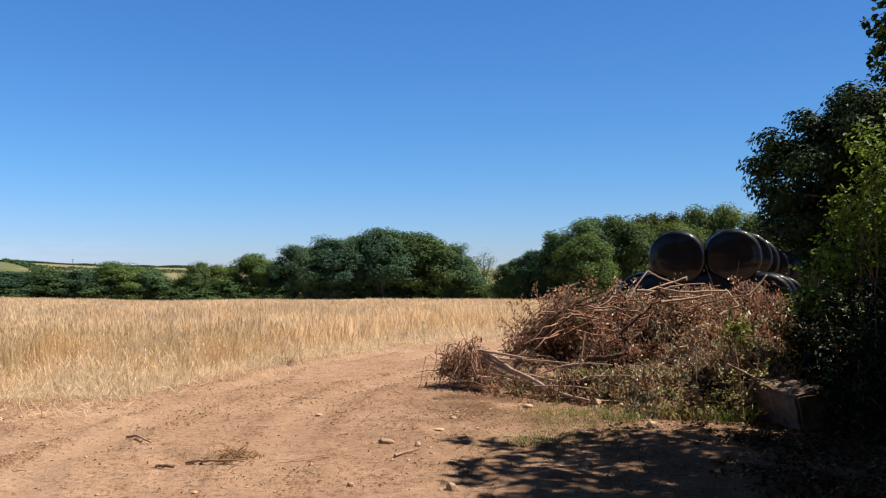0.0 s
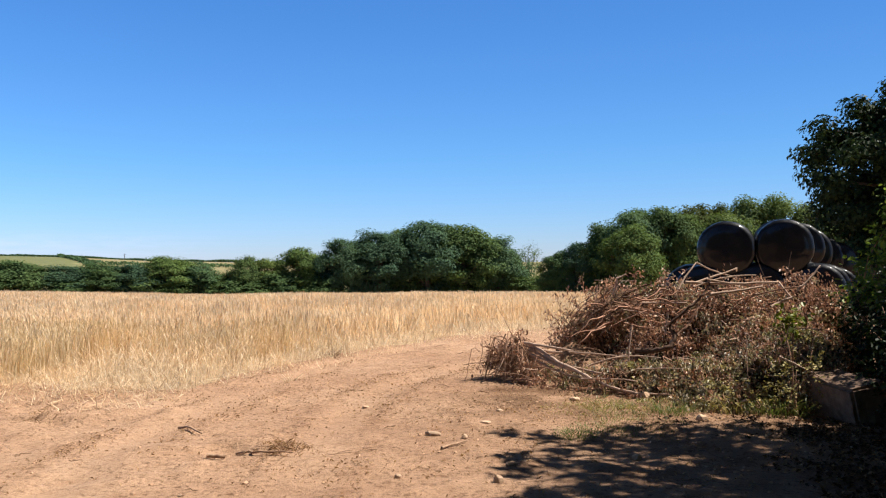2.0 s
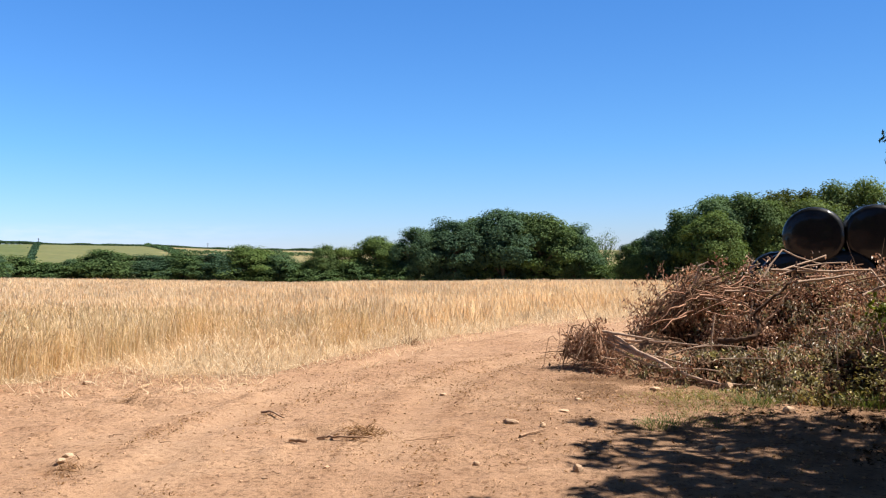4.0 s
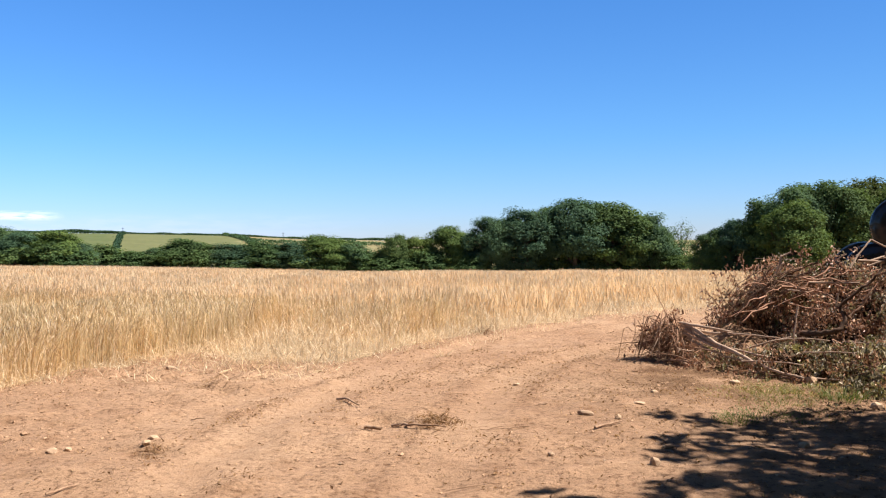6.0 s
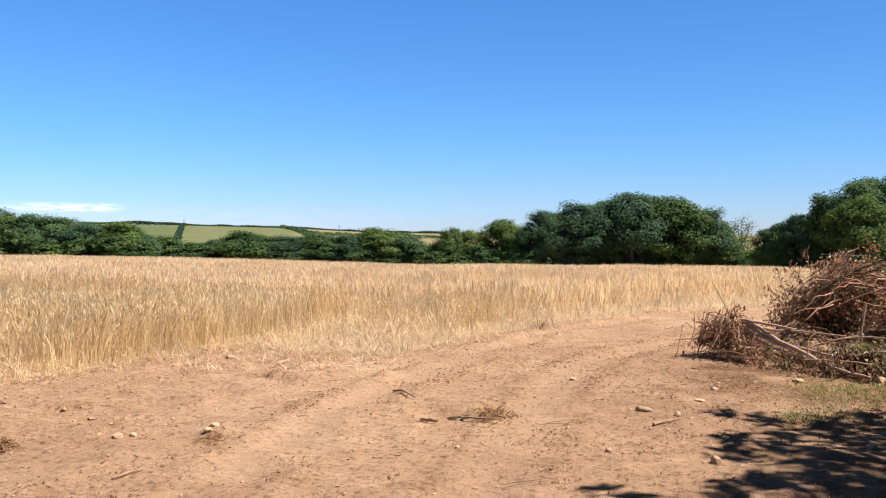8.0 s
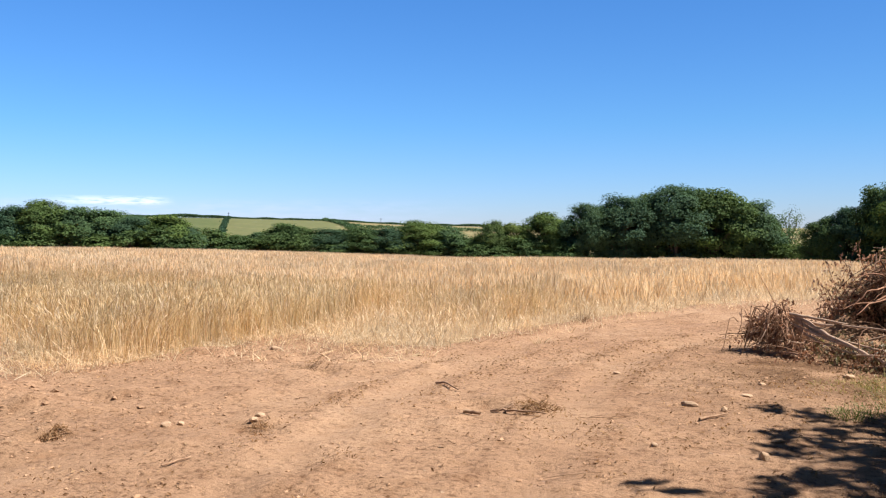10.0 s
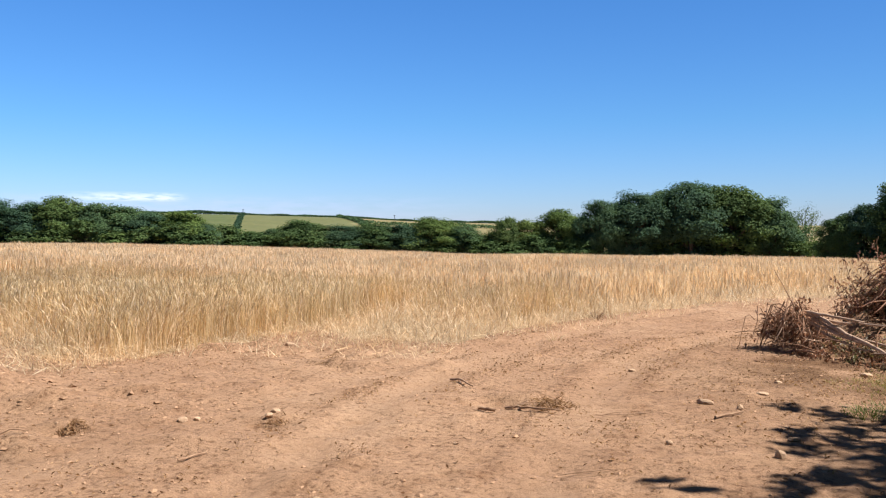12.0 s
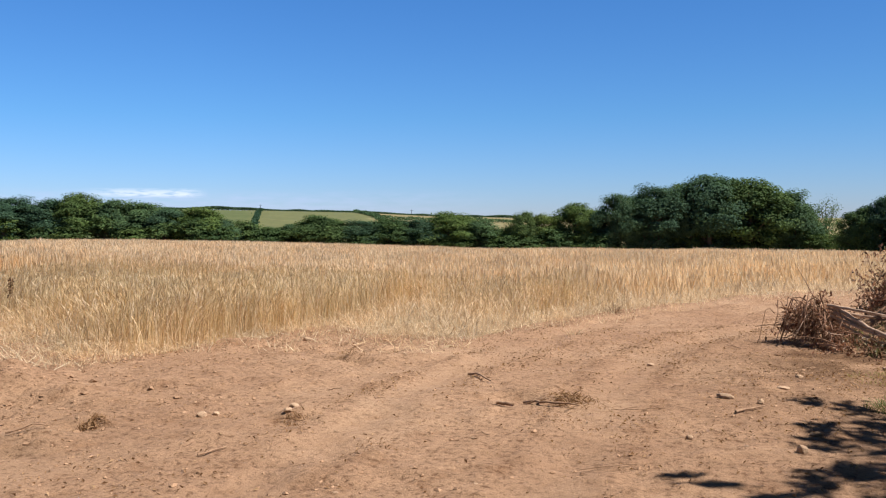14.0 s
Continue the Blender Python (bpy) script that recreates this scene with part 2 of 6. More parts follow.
M_DEADMAT = leaf_material("matted_dead_grass", [(0, (0.16, 0.085, 0.052)), (0.5, (0.28, 0.165, 0.10)), (1, (0.48, 0.32, 0.21))], 0.25, 0.8, 0.05)
M_LEAF_DARK = leaf_material("dark_tree_leaves", [(0, (0.052, 0.098, 0.062)), (0.5, (0.068, 0.122, 0.074)), (1, (0.084, 0.144, 0.086))], 0.28, 0.7, 0.07, 0.25)
M_LEAF_MID = leaf_material("green_tree_leaves", [(0, (0.065, 0.109, 0.043)), (0.5, (0.08, 0.129, 0.05)), (1, (0.098, 0.15, 0.06))], 0.28, 0.7, 0.07, 0.25)
M_LEAF_LIGHT = leaf_material("light_tree_leaves", [(0, (0.078, 0.12, 0.041)), (0.5, (0.103, 0.151, 0.054)), (1, (0.125, 0.174, 0.067))], 0.28, 0.7, 0.08, 0.2)
M_LEAF_OLIVE = leaf_material("olive_tree_leaves", [(0, (0.048, 0.066, 0.018)), (0.5, (0.072, 0.092, 0.026)), (1, (0.095, 0.112, 0.036))], 0.25, 0.7, 0.07, 0.12)
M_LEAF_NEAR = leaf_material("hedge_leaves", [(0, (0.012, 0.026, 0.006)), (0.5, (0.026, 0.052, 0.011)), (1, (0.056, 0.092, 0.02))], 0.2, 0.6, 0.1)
# shade put into the leaf colour of the hedge and the big tree
M_LEAF_HEDGE_SHADE = leaf_material("shaded_hedge_leaves", [(0, (0.007, 0.014, 0.005)), (0.5, (0.015, 0.027, 0.009)), (1, (0.032, 0.050, 0.016))], 0.15, 0.55, 0.15)
M_LEAF_TREE_SHADE = leaf_material("shaded_tree_leaves", [(0, (0.01, 0.022, 0.008)), (0.5, (0.022, 0.04, 0.015)), (1, (0.042, 0.066, 0.025))], 0.2, 0.6, 0.12)
# sunlight put into the leaf colour of hedge top and bough tip
M_LEAF_SUNLIT = leaf_material("sunlit_leaves", [(0, (0.055, 0.094, 0.019)), (0.5, (0.133, 0.204, 0.037)), (1, (0.266, 0.351, 0.07))], 0.35, 0.55, 0.2)
# leaf colour with shade put in, for heap gaps and hedge floor
M_SHADE_LEAVES = leaf_material("shade_dark_leaves", [(0, (0.026, 0.015, 0.010)), (0.6, (0.092, 0.053, 0.034)), (1, (0.19, 0.118, 0.076))], 0.05, 0.8, 0.1)
M_LEAF_BROWN = leaf_material("withered_leaves", [(0, (0.083, 0.044, 0.035)), (0.35, (0.31, 0.162, 0.108)), (0.7, (0.55, 0.325, 0.222)), (1, (0.76, 0.54, 0.40))], 0.2, 0.5, 0.5, 0, (1.1, 1.0, 0.9))
M_LEAF_FADED = leaf_material("fading_leaves", [(0, (0.075, 0.068, 0.046)), (0.5, (0.245, 0.204, 0.145)), (1, (0.704, 0.605, 0.514))], 0.2, 0.5, 0.5)
M_GRASS = leaf_material("green_grass", [(0, (0.060, 0.093, 0.021)), (0.6, (0.111, 0.154, 0.038)), (1, (0.257, 0.247, 0.102))], 0.3, 0.55, 0.3)
M_DRYGRASS = leaf_material("yellowish_grass", [(0, (0.13, 0.13, 0.045)), (0.5, (0.26, 0.235, 0.095)), (1, (0.46, 0.385, 0.20))], 0.3, 0.6, 0.2)
M_WEED = leaf_material("yellowing_weeds", [(0, (0.125, 0.112, 0.045)), (0.5, (0.263, 0.225, 0.094)), (1, (0.5, 0.425, 0.225))], 0.3, 0.6, 0.2)
M_LIME = leaf_material("lime_leaves", [(0, (0.091, 0.114, 0.011)), (1, (0.188, 0.205, 0.028))], 0.35, 0.5, 0.35)
M_BARK = bark_material("grey_brown_bark", (0.047, 0.036, 0.028), (0.118, 0.095, 0.071))
M_LEAF_WILT = leaf_material("wilting_leaves", [(0, (0.085, 0.082, 0.034)), (0.5, (0.25, 0.225, 0.105)), (1, (0.54, 0.48, 0.28))], 0.2, 0.5, 0.5)
M_POLE = bark_material("pale_cut_wood", (0.315, 0.212, 0.158), (0.57, 0.43, 0.34))
M_TWIG = bark_material("brown_twigs", (0.155, 0.080, 0.052), (0.38, 0.232, 0.155))
M_RUST = bark_material("rust_brown_bark", (0.235, 0.115, 0.075), (0.46, 0.27, 0.185))
M_STICK = bark_material("dry_dead_stick", (0.20, 0.120, 0.078), (0.44, 0.30, 0.205))
M_DARKWOOD = bark_material("dark_rotten_wood", (0.060, 0.034, 0.023), (0.14, 0.083, 0.057))
M_STONE = stone_material("pale_field_stone", (0.42, 0.275, 0.18), (0.58, 0.425, 0.30))
M_CLOD = stone_material("soil_clods", (0.30, 0.182, 0.112), (0.46, 0.30, 0.195))
M_BLOCK = stone_material("weathered_block", (0.085, 0.052, 0.036), (0.24, 0.160, 0.110))
M_FILM = film_material()
M_POST = bark_material("tarred_pole", (0.040, 0.036, 0.032), (0.079, 0.071, 0.063))


# ---- mesh helpers ----
RNG = np.random.default_rng(7)


def mesh_from(name, verts, faces, mats=(), face_mats=None, smooth=False):
    """A mesh from an array of places and an array of faces with equal numbers of corners."""
    verts, faces = np.asarray(verts, float).reshape(-1, 3), np.asarray(faces, int)
    k = faces.shape[1]
    me = bpy.data.meshes.new(name)
    me.vertices.add(len(verts))
    me.vertices.foreach_set("co", verts.ravel().astype(np.float32))
    me.loops.add(faces.size)
    me.loops.foreach_set("vertex_index", faces.ravel().astype(np.int32))
    me.polygons.add(len(faces))
    me.polygons.foreach_set("loop_start", np.arange(0, faces.size, k, dtype=np.int32))
    for mt in mats:
        me.materials.append(mt)
    if face_mats is not None:
        me.polygons.foreach_set("material_index", np.asarray(face_mats, np.int32))
    me.polygons.foreach_set("use_smooth", np.full(len(faces), smooth))
    me.update(calc_edges=True)
    me.validate()
    return me


def put(name, me, parent=None, label="", kind=""):
    ob = new(name, me)
    ob.parent = parent
    return tagged(ob, label=label, kind=kind)


def part(name, bm, material, parent, label="", smooth=False):
    me = bpy.data.meshes.new(name)
    bm.to_mesh(me)
    bm.free()
    me.materials.append(material)
    if smooth:
        me.polygons.foreach_set("use_smooth", np.full(len(me.polygons), True))
    return put(name, me, parent, label)


def empty(name, place, label, category, group="", kind=""):
    ob = new(name)
    ob.location = place
    ob.empty_display_size = 0.2
    return tagged(ob, label, category, group, kind)


def unit(v):
    return v / np.maximum(np.linalg.norm(v, axis=-1, keepdims=True), 1e-9)


def smoothstep(a, b, v):
    u = np.clip((v - a) / (b - a), 0, 1)
    return u * u * (3 - 2 * u)


LATTICE = np.random.default_rng(3).random((256, 256))


def grain(x, y, size, shift=0):
    """Smooth random heights between -1 and 1 with humps about size metres apart."""
    u, v = np.asarray(x) / size + 17.3 * shift, np.asarray(y) / size + 41.7 * shift
    i, j = np.floor(u).astype(int), np.floor(v).astype(int)
    fu, fv = u - i, v - j
    fu, fv = fu * fu * (3 - 2 * fu), fv * fv * (3 - 2 * fv)
    i0, i1, j0, j1 = i % 256, (i + 1) % 256, j % 256, (j + 1) % 256
    a = LATTICE[i0, j0] * (1 - fu) + LATTICE[i1, j0] * fu
    b = LATTICE[i0, j1] * (1 - fu) + LATTICE[i1, j1] * fu
    return (a * (1 - fv) + b * fv) * 2 - 1


def to_line(x, y, line):
    """How far each place lies from a line of points."""
    best = np.full(np.shape(x), 1e9)
    for (ax, ay), (bx, by) in zip(line, line[1:]):
        dx, dy = bx - ax, by - ay
        s = np.clip(((x - ax) * dx + (y - ay) * dy) / (dx * dx + dy * dy), 0, 1)
        best = np.minimum(best, np.hypot(x - ax - s * dx, y - ay - s * dy))
    return best


# ---- the lie of the land ----
EDGE_X = [-60, -14, -11, -9.5, -8.6, -7.65, -6.9, -6.7, -6.5, -6.1, -5.35, -4.9, -4.27, -3.74, -3.6, -3.45, -3.0, -2.65, -1.9, -1.1, 0.1, 1.4, 3.0, 4.0, 5.0, 6.0, 40]
EDGE_Y = [9.0, 9.0, 8.6, 8.1, 7.75, 7.25, 7.4, 8.6, 10.1, 10.8, 10.5, 10.4, 9.95, 9.6, 10.5, 11.7, 12.8, 14.2, 15.8, 17.5, 19.2, 20.0, 21.0, 24.0, 30, 62, 75]
RUT_A = [(-2.9, 1.0), (-2.95, 4.2), (-3.03, 5.6), (-3.13, 6.8), (-3.15, 8.0), (-2.86, 10.1), (-2.5, 13.5), (-1.2, 16.0), (1.5, 18.5)]
RUT_B = [(-1.2, 1.0), (-1.32, 5.1), (-1.42, 6.75), (-1.5, 9.3), (-1.08, 11.3), (-0.3, 12.9), (1.4, 16.0), (3.5, 18.5)]
RUT_C = [(-4.6, 1.0), (-4.4, 4.2), (-4.1, 6.4), (-3.75, 8.2), (-3.2, 10.4), (-2.0, 13.2), (0.6, 16.4)]
BERM = [(-11, 6.6), (-8.6, 6.25), (-7.1, 5.95)]
BERM_FOOT = [(-7.2, 5.95), (-6.3, 5.85), (-5.6, 5.75)]
PITS = [(-5.05, 5.0), (-5.9, 5.5), (-4.95, 4.3), (-3.6, 5.65), (-5.6, 6.3), (-4.5, 8.3), (-2.2, 7.0)]


def edge_of_crop(x):
    return np.interp(x, EDGE_X, EDGE_Y)


def lie(x, y):
    """The broad shape: a field with a brow, a valley behind its trees and a hill beyond."""
    x, y = np.asarray(x, float), np.asarray(y, float)
    r, az = np.hypot(x, y), np.degrees(np.arctan2(-x, y))
    near = -0.00046 * np.clip(y - 10, 0, 90) ** 2 + 0.8 * smoothstep(5, 45, -x) - 0.22 * smoothstep(24, 44, -x) - 0.22 * smoothstep(7, 19, -x) * smoothstep(25, 40, y + 0.5 * np.abs(x)) - 0.008 * np.clip(x, 0, 30)
    top = np.interp(az, [-60, 0, 15, 18, 22, 27, 34, 40, 50, 90], [2, 2, 3.0, 4.0, 5.0, 8.0, 10.0, 11.0, 12.0, 12.0])
    up = smoothstep(190, 640, r)
    far = np.interp(r, [60, 110, 200, 4500], [-1.5, -4.5, -8, -8]) * (1 - up) + top * up - 70 * smoothstep(650, 2200, r)
    near = near + 0.42 * np.exp(-(((x - 6.8) / 3.8) ** 2 + ((y - 22.0) / 3.4) ** 4))
    w = smoothstep(82, 130, r)
    return near * (1 - w) + far * w


def height(x, y):
    x, y = np.asarray(x, float), np.asarray(y, float)
    r = np.hypot(x, y)
    bare = 1 - smoothstep(-0.3, 2.0, y - edge_of_crop(x))
    z = lie(x, y)
    fine = 1 - smoothstep(22, 40, r)
    rough = 0.022 * grain(x, y, 1.7, 1) + 0.014 * grain(x, y, 0.6, 2) + 0.010 * grain(x, y, 0.23, 3) + 0.006 * grain(x, y, 0.12, 4)
    lumps = 0.035 * np.maximum(0, grain(x, y, 0.28, 50) - 0.42) + 0.030 * np.maximum(0, grain(x, y, 0.17, 51) - 0.45)
    z = z + fine * rough * (0.35 + 0.65 * bare) + fine * bare * lumps * (1.1 + grain(x, y, 1.3, 52))
    for line, deep in ((RUT_A, 0.020), (RUT_B, 0.020), (RUT_C, 0.013)):
        d = to_line(x, y, line) + 0.06 * grain(x, y, 0.8, 53)
        z = z - deep * np.exp(-(d / 0.19) ** 2) * (1 + 0.7 * grain(x, y, 0.3, 5)) + deep * 0.5 * np.exp(-((d - 0.36) / 0.13) ** 2) * (1 + grain(x, y, 0.25, 54))
    for px, py in PITS:
        d2 = ((x - px) / 0.22) ** 2 + ((y - py) / 0.16) ** 2
        z = z - 0.045 * np.exp(-d2) + 0.04 * np.exp(-(((x - px) / 0.26) ** 2 + ((y - py - 0.22) / 0.14) ** 2)) * (1 + grain(x, y, 0.13, 55))
    z = z + 0.045 * np.exp(-(to_line(x, y, [(-6.4, 9.3), (-5.4, 9.2), (-4.3, 8.5)]) / 0.75) ** 2) * (grain(x, y, 0.26, 61) + 0.7 * grain(x, y, 0.14, 62))
    z = z + 0.07 * np.exp(-(to_line(x, y, BERM_FOOT) / 0.28) ** 2) * (1 + 0.8 * grain(x, y, 0.22, 59))
    d = to_line(x, y, BERM)
    z = z + 0.17 * np.exp(-(d / 0.5) ** 2) * (1 + 0.5 * grain(x, y, 0.7, 6)) + 0.05 * np.exp(-(d / 0.7) ** 2) * grain(x, y, 0.2, 56)
    z = z + 0.035 * np.exp(-(to_line(x, y, [(-9, 5.4), (-6.5, 5.2), (-5.2, 4.4)]) / 0.8) ** 2) * (grain(x, y, 0.3, 33) + 0.6 * grain(x, y, 0.16, 34))
    z = z + 0.47 * np.exp(-(((x - 1.25) / 0.55) ** 2 + ((y - 11.9) / 0.36) ** 2)) * (1 + 0.25 * grain(x, y, 0.3, 8))
    return z


def height_at(x, y):
    return float(height(np.array([x]), np.array([y]))[0])


def grow(start, step, ratio, end):
    out, at = [], start
    while abs(at) < end:
        step *= ratio
        at += step
        out.append(at)
    return out


def build_ground():
    fx = np.arange(-12.0, 7.01, 0.07)
    fy = np.concatenate([np.arange(2.6, 12.0, 0.058), np.arange(12.0, 21.01, 0.105)])
    left = [v for v in grow(-12.0, -0.09, 1.06, 170)]
    gx = np.concatenate([np.arange(-640, left[-1] - 4, 9.0), left[::-1], fx, grow(7.0, 0.09, 1.08, 4200)])
    gx = np.concatenate([np.array(grow(-640, -9, 1.25, 4200))[::-1], gx])
    up = grow(21.0, 0.09, 1.05, 170)
    gy = np.concatenate([np.array(grow(2.6, -0.09, 1.12, 4200))[::-1], fy, up, np.arange(up[-1] + 6, 680, 7.0), grow(684, 8, 1.2, 4200)])
    xx, yy = np.meshgrid(gx, gy, indexing="ij")
    zz = height(xx, yy)
    nx, ny = len(gx), len(gy)
    idx = np.arange(nx * ny).reshape(nx, ny)
    faces = np.stack([idx[:-1, :-1], idx[1:, :-1], idx[1:, 1:], idx[:-1, 1:]], -1).reshape(-1, 4)
    cx = (xx[:-1, :-1] + xx[1:, 1:]).ravel() / 2
    cy = (yy[:-1, :-1] + yy[1:, 1:]).ravel() / 2
    r, az = np.hypot(cx, cy), np.degrees(np.arctan2(-cx, cy))
    kind = np.zeros(len(faces), int)
    jag = 0.5 * grain(cx, cy, 0.8, 9) + 0.25 * grain(cx, cy, 0.25, 10)
    kind[(cy - edge_of_crop(cx) + jag > 0.25) & (r < 130)] = 1
    kind[(r > 76) & (cy > 40)] = 5
    kind[(r > 110)] = 5
    far = (r > 215) & (r < 2000)
    kind[far & (az > 34.2)] = 2
    kind[far & (az <= 34.2) & (az > 26.2)] = 3
    kind[far & (az <= 26.2)] = 4
    me = mesh_from("ground", np.stack([xx, yy, zz], -1), faces,
                   (M_DIRT, M_STUBBLE, M_GREENFIELD, M_PALEFIELD, M_TANFIELD, M_ROUGH), kind, True)
    px, py = xx.ravel(), yy.ravel()
    packed = np.zeros(len(px))
    for line, share in ((RUT_A, 0.75), (RUT_B, 0.75), (RUT_C, 0.45)):
        packed = np.maximum(packed, np.exp(-((to_line(px, py, line) + 0.08 * grain(px, py, 0.5, 57)) / 0.26) ** 4) * (share + 0.5 * grain(px, py, 0.6, 31)))
    heap_side_and_shade = 0.5 * np.exp(-(to_line(px, py, [(0.2, 11.0), (1.8, 9.7), (3.2, 8.6)]) / 1.0) ** 2) + 0.75 * np.exp(-(to_line(px, py, [(0.3, 9.6), (0.9, 7.6), (1.6, 5.6)]) / 1.3) ** 2)
    # along the hedge the soil colour also deepens the shade
    heap_side_and_shade = np.maximum(heap_side_and_shade, 1.25 * np.exp(-(to_line(px, py, [(4.6, 8.6), (4.2, 6), (4.2, 0)]) / 2.3) ** 4))
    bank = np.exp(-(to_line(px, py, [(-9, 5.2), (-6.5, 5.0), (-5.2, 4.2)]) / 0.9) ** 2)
    leafy = np.clip((0.9 * heap_side_and_shade + 0.4 * bank) * (0.7 + 0.5 * grain(px, py, 0.5, 32) + 0.5 * grain(px, py, 0.2, 35)), 0, 1)
    track_edge_dark = np.zeros(len(px))
    for line in (RUT_A, RUT_B):
        d = to_line(px, py, line) + 0.05 * grain(px, py, 0.7, 36)
        track_edge_dark = np.maximum(track_edge_dark, np.exp(-((d - 0.36) / 0.10) ** 2) * (0.35 + 0.8 * grain(px, py, 0.5, 37)))
    for name, values in (("packed", np.clip(packed, 0, 1)), ("leafy", leafy), ("track_edge_dark", np.clip(track_edge_dark, 0, 1))):
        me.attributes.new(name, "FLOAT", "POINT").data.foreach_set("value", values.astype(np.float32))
    ob = new("ground", me)
    tagged(ob, "dry reddish farm soil, cropland and pasture hills beyond", "ground", kind="structure")


build_ground()


# ---- straw, leaves, branches ----
def blades(base, tall, lean, width, ear, name, mats, plain=False):
    """Upright ribbons bent by lean, each with a drooping ear; plain: straight ones for the distance."""
    n = len(base)
    turn = RNG.random(n) * 2 * np.pi
    side = np.stack([np.cos(turn), np.sin(turn), np.zeros(n)], -1) * width[:, None] / 2
    up = np.array([0, 0, 1.0])
    m1 = base + up * (tall * 0.55)[:, None] + lean * (tall * 0.25)[:, None]
    m2 = base + up * (tall * 0.95)[:, None] + lean * (tall * 0.7)[:, None]
    tip = m2 + (unit(lean + up * 0.5) * ear[:, None])
    em = (m2 + tip) / 2
    if plain:
        v = np.stack([base - side, base + side, em + side * 1.1, em - side * 1.1, tip], 1)
        f = np.array([[0, 1, 2], [0, 2, 3], [3, 2, 4]])
    else:
        v = np.stack([base - side, base + side, m1 - side * 0.8, m1 + side * 0.8, m2 - side * 0.5, m2 + side * 0.5,
                      em - side * 1.4, em + side * 1.4, tip], 1)
        f = np.array([[0, 1, 3], [0, 3, 2], [2, 3, 5], [2, 5, 4], [4, 5, 7], [4, 7, 6], [6, 7, 8]])
    faces = (np.arange(n)[:, None, None] * v.shape[1] + f[None]).reshape(-1, 3)
    return mesh_from(name, v, faces, mats)


def leaf_mesh(name, places, normals, size, mats, slim=0.55, fold=0.25, face_mats=None, droop=0.0, oval=False):
    """Folded four-cornered leaves, two triangles each; oval: six-cornered ones for close by."""
    n = len(places)
    normals = unit(normals)
    any_dir = unit(RNG.normal(size=(n, 3)) - np.array([0, 0, droop]))
    along = unit(any_dir - normals * (any_dir * normals).sum(-1, keepdims=True))
    side = np.cross(normals, along)
    s = np.broadcast_to(size, (n,))[:, None]
    w = s * slim * (0.8 + 0.4 * RNG.random((n, 1)))
    a, b = places - along * s / 2, places + along * s / 2
    mid = places - along * s * 0.08
    c, d = mid + side * w / 2 + normals * w * fold, mid - side * w / 2 + normals * w * fold
    if oval:
        ahead, lift = along * s * 0.2, normals * w * fold
        v = np.stack([a, mid - ahead + side * w * 0.42 + lift, mid + ahead * 1.3 + side * w * 0.40 + lift, b, mid + ahead * 1.3 - side * w * 0.40 + lift, mid - ahead - side * w * 0.42 + lift], 1)
        o = np.arange(n)[:, None, None] * 6
        f = (o + np.array([[0, 1, 2], [0, 2, 3], [0, 3, 4], [0, 4, 5]])[None]).reshape(-1, 3)
        return mesh_from(name, v, f, mats, None if face_mats is None else np.repeat(face_mats, 4))
    v = np.stack([a, c, b, d], 1)
    o = np.arange(n)[:, None, None] * 4
    f = (o + np.array([[0, 1, 2], [0, 2, 3]])[None]).reshape(-1, 3)
    fm = None if face_mats is None else np.repeat(face_mats, 2)
    return mesh_from(name, v, f, mats, fm)


class Tubes:
    """Gathers tapered round branches into one mesh."""

    def __init__(self):
        self.v, self.f, self.count = [], [], 0

    def add(self, pts, r0, r1, sides=5):
        pts = np.asarray(pts, float)
        n = len(pts)
        tang = unit(np.gradient(pts, axis=0))
        ref = np.array([0.3, 0.2, 1.0]) if abs(tang[0][2]) < 0.8 else np.array([1.0, 0.2, 0.1])
        a = unit(np.cross(tang, ref))
        b = np.cross(tang, a)
        ang = np.arange(sides) * 2 * np.pi / sides
        rad = np.linspace(r0, r1, n)[:, None, None]
        ring = pts[:, None] + rad * (np.cos(ang)[None, :, None] * a[:, None] + np.sin(ang)[None, :, None] * b[:, None])
        self.v.append(ring.reshape(-1, 3))
        i = np.arange(n - 1)[:, None] * sides + np.arange(sides)[None]
        j = np.arange(n - 1)[:, None] * sides + (np.arange(sides)[None] + 1) % sides
        q = np.stack([i, j, j + sides, i + sides], -1).reshape(-1, 4) + self.count
        self.f.append(q)
        self.count += n * sides
        if sides >= 4:       # closed, cut-off ends
            for ring_at in (0, (n - 1) * sides):
                c = self.count - n * sides + ring_at
                self.f.append(np.array([[c, c + 1, c + 2, c + 3]]))

    def mesh(self, name, mat):
        return mesh_from(name, np.concatenate(self.v), np.concatenate(self.f), (mat,), None, True)


def wander(a, b, bend, n=6):
    """Points from a to b along a slightly crooked line."""
    a, b = np.asarray(a, float), np.asarray(b, float)
    t = np.linspace(0, 1, n)[:, None]
    p = a + (b - a) * t
    k = np.linalg.norm(b - a) * bend
    off = RNG.normal(size=(1, 3)) * k * np.sin(t * np.pi) + RNG.normal(size=(n, 3)) * k * 0.18 * np.sin(t * np.pi)
    return p + off


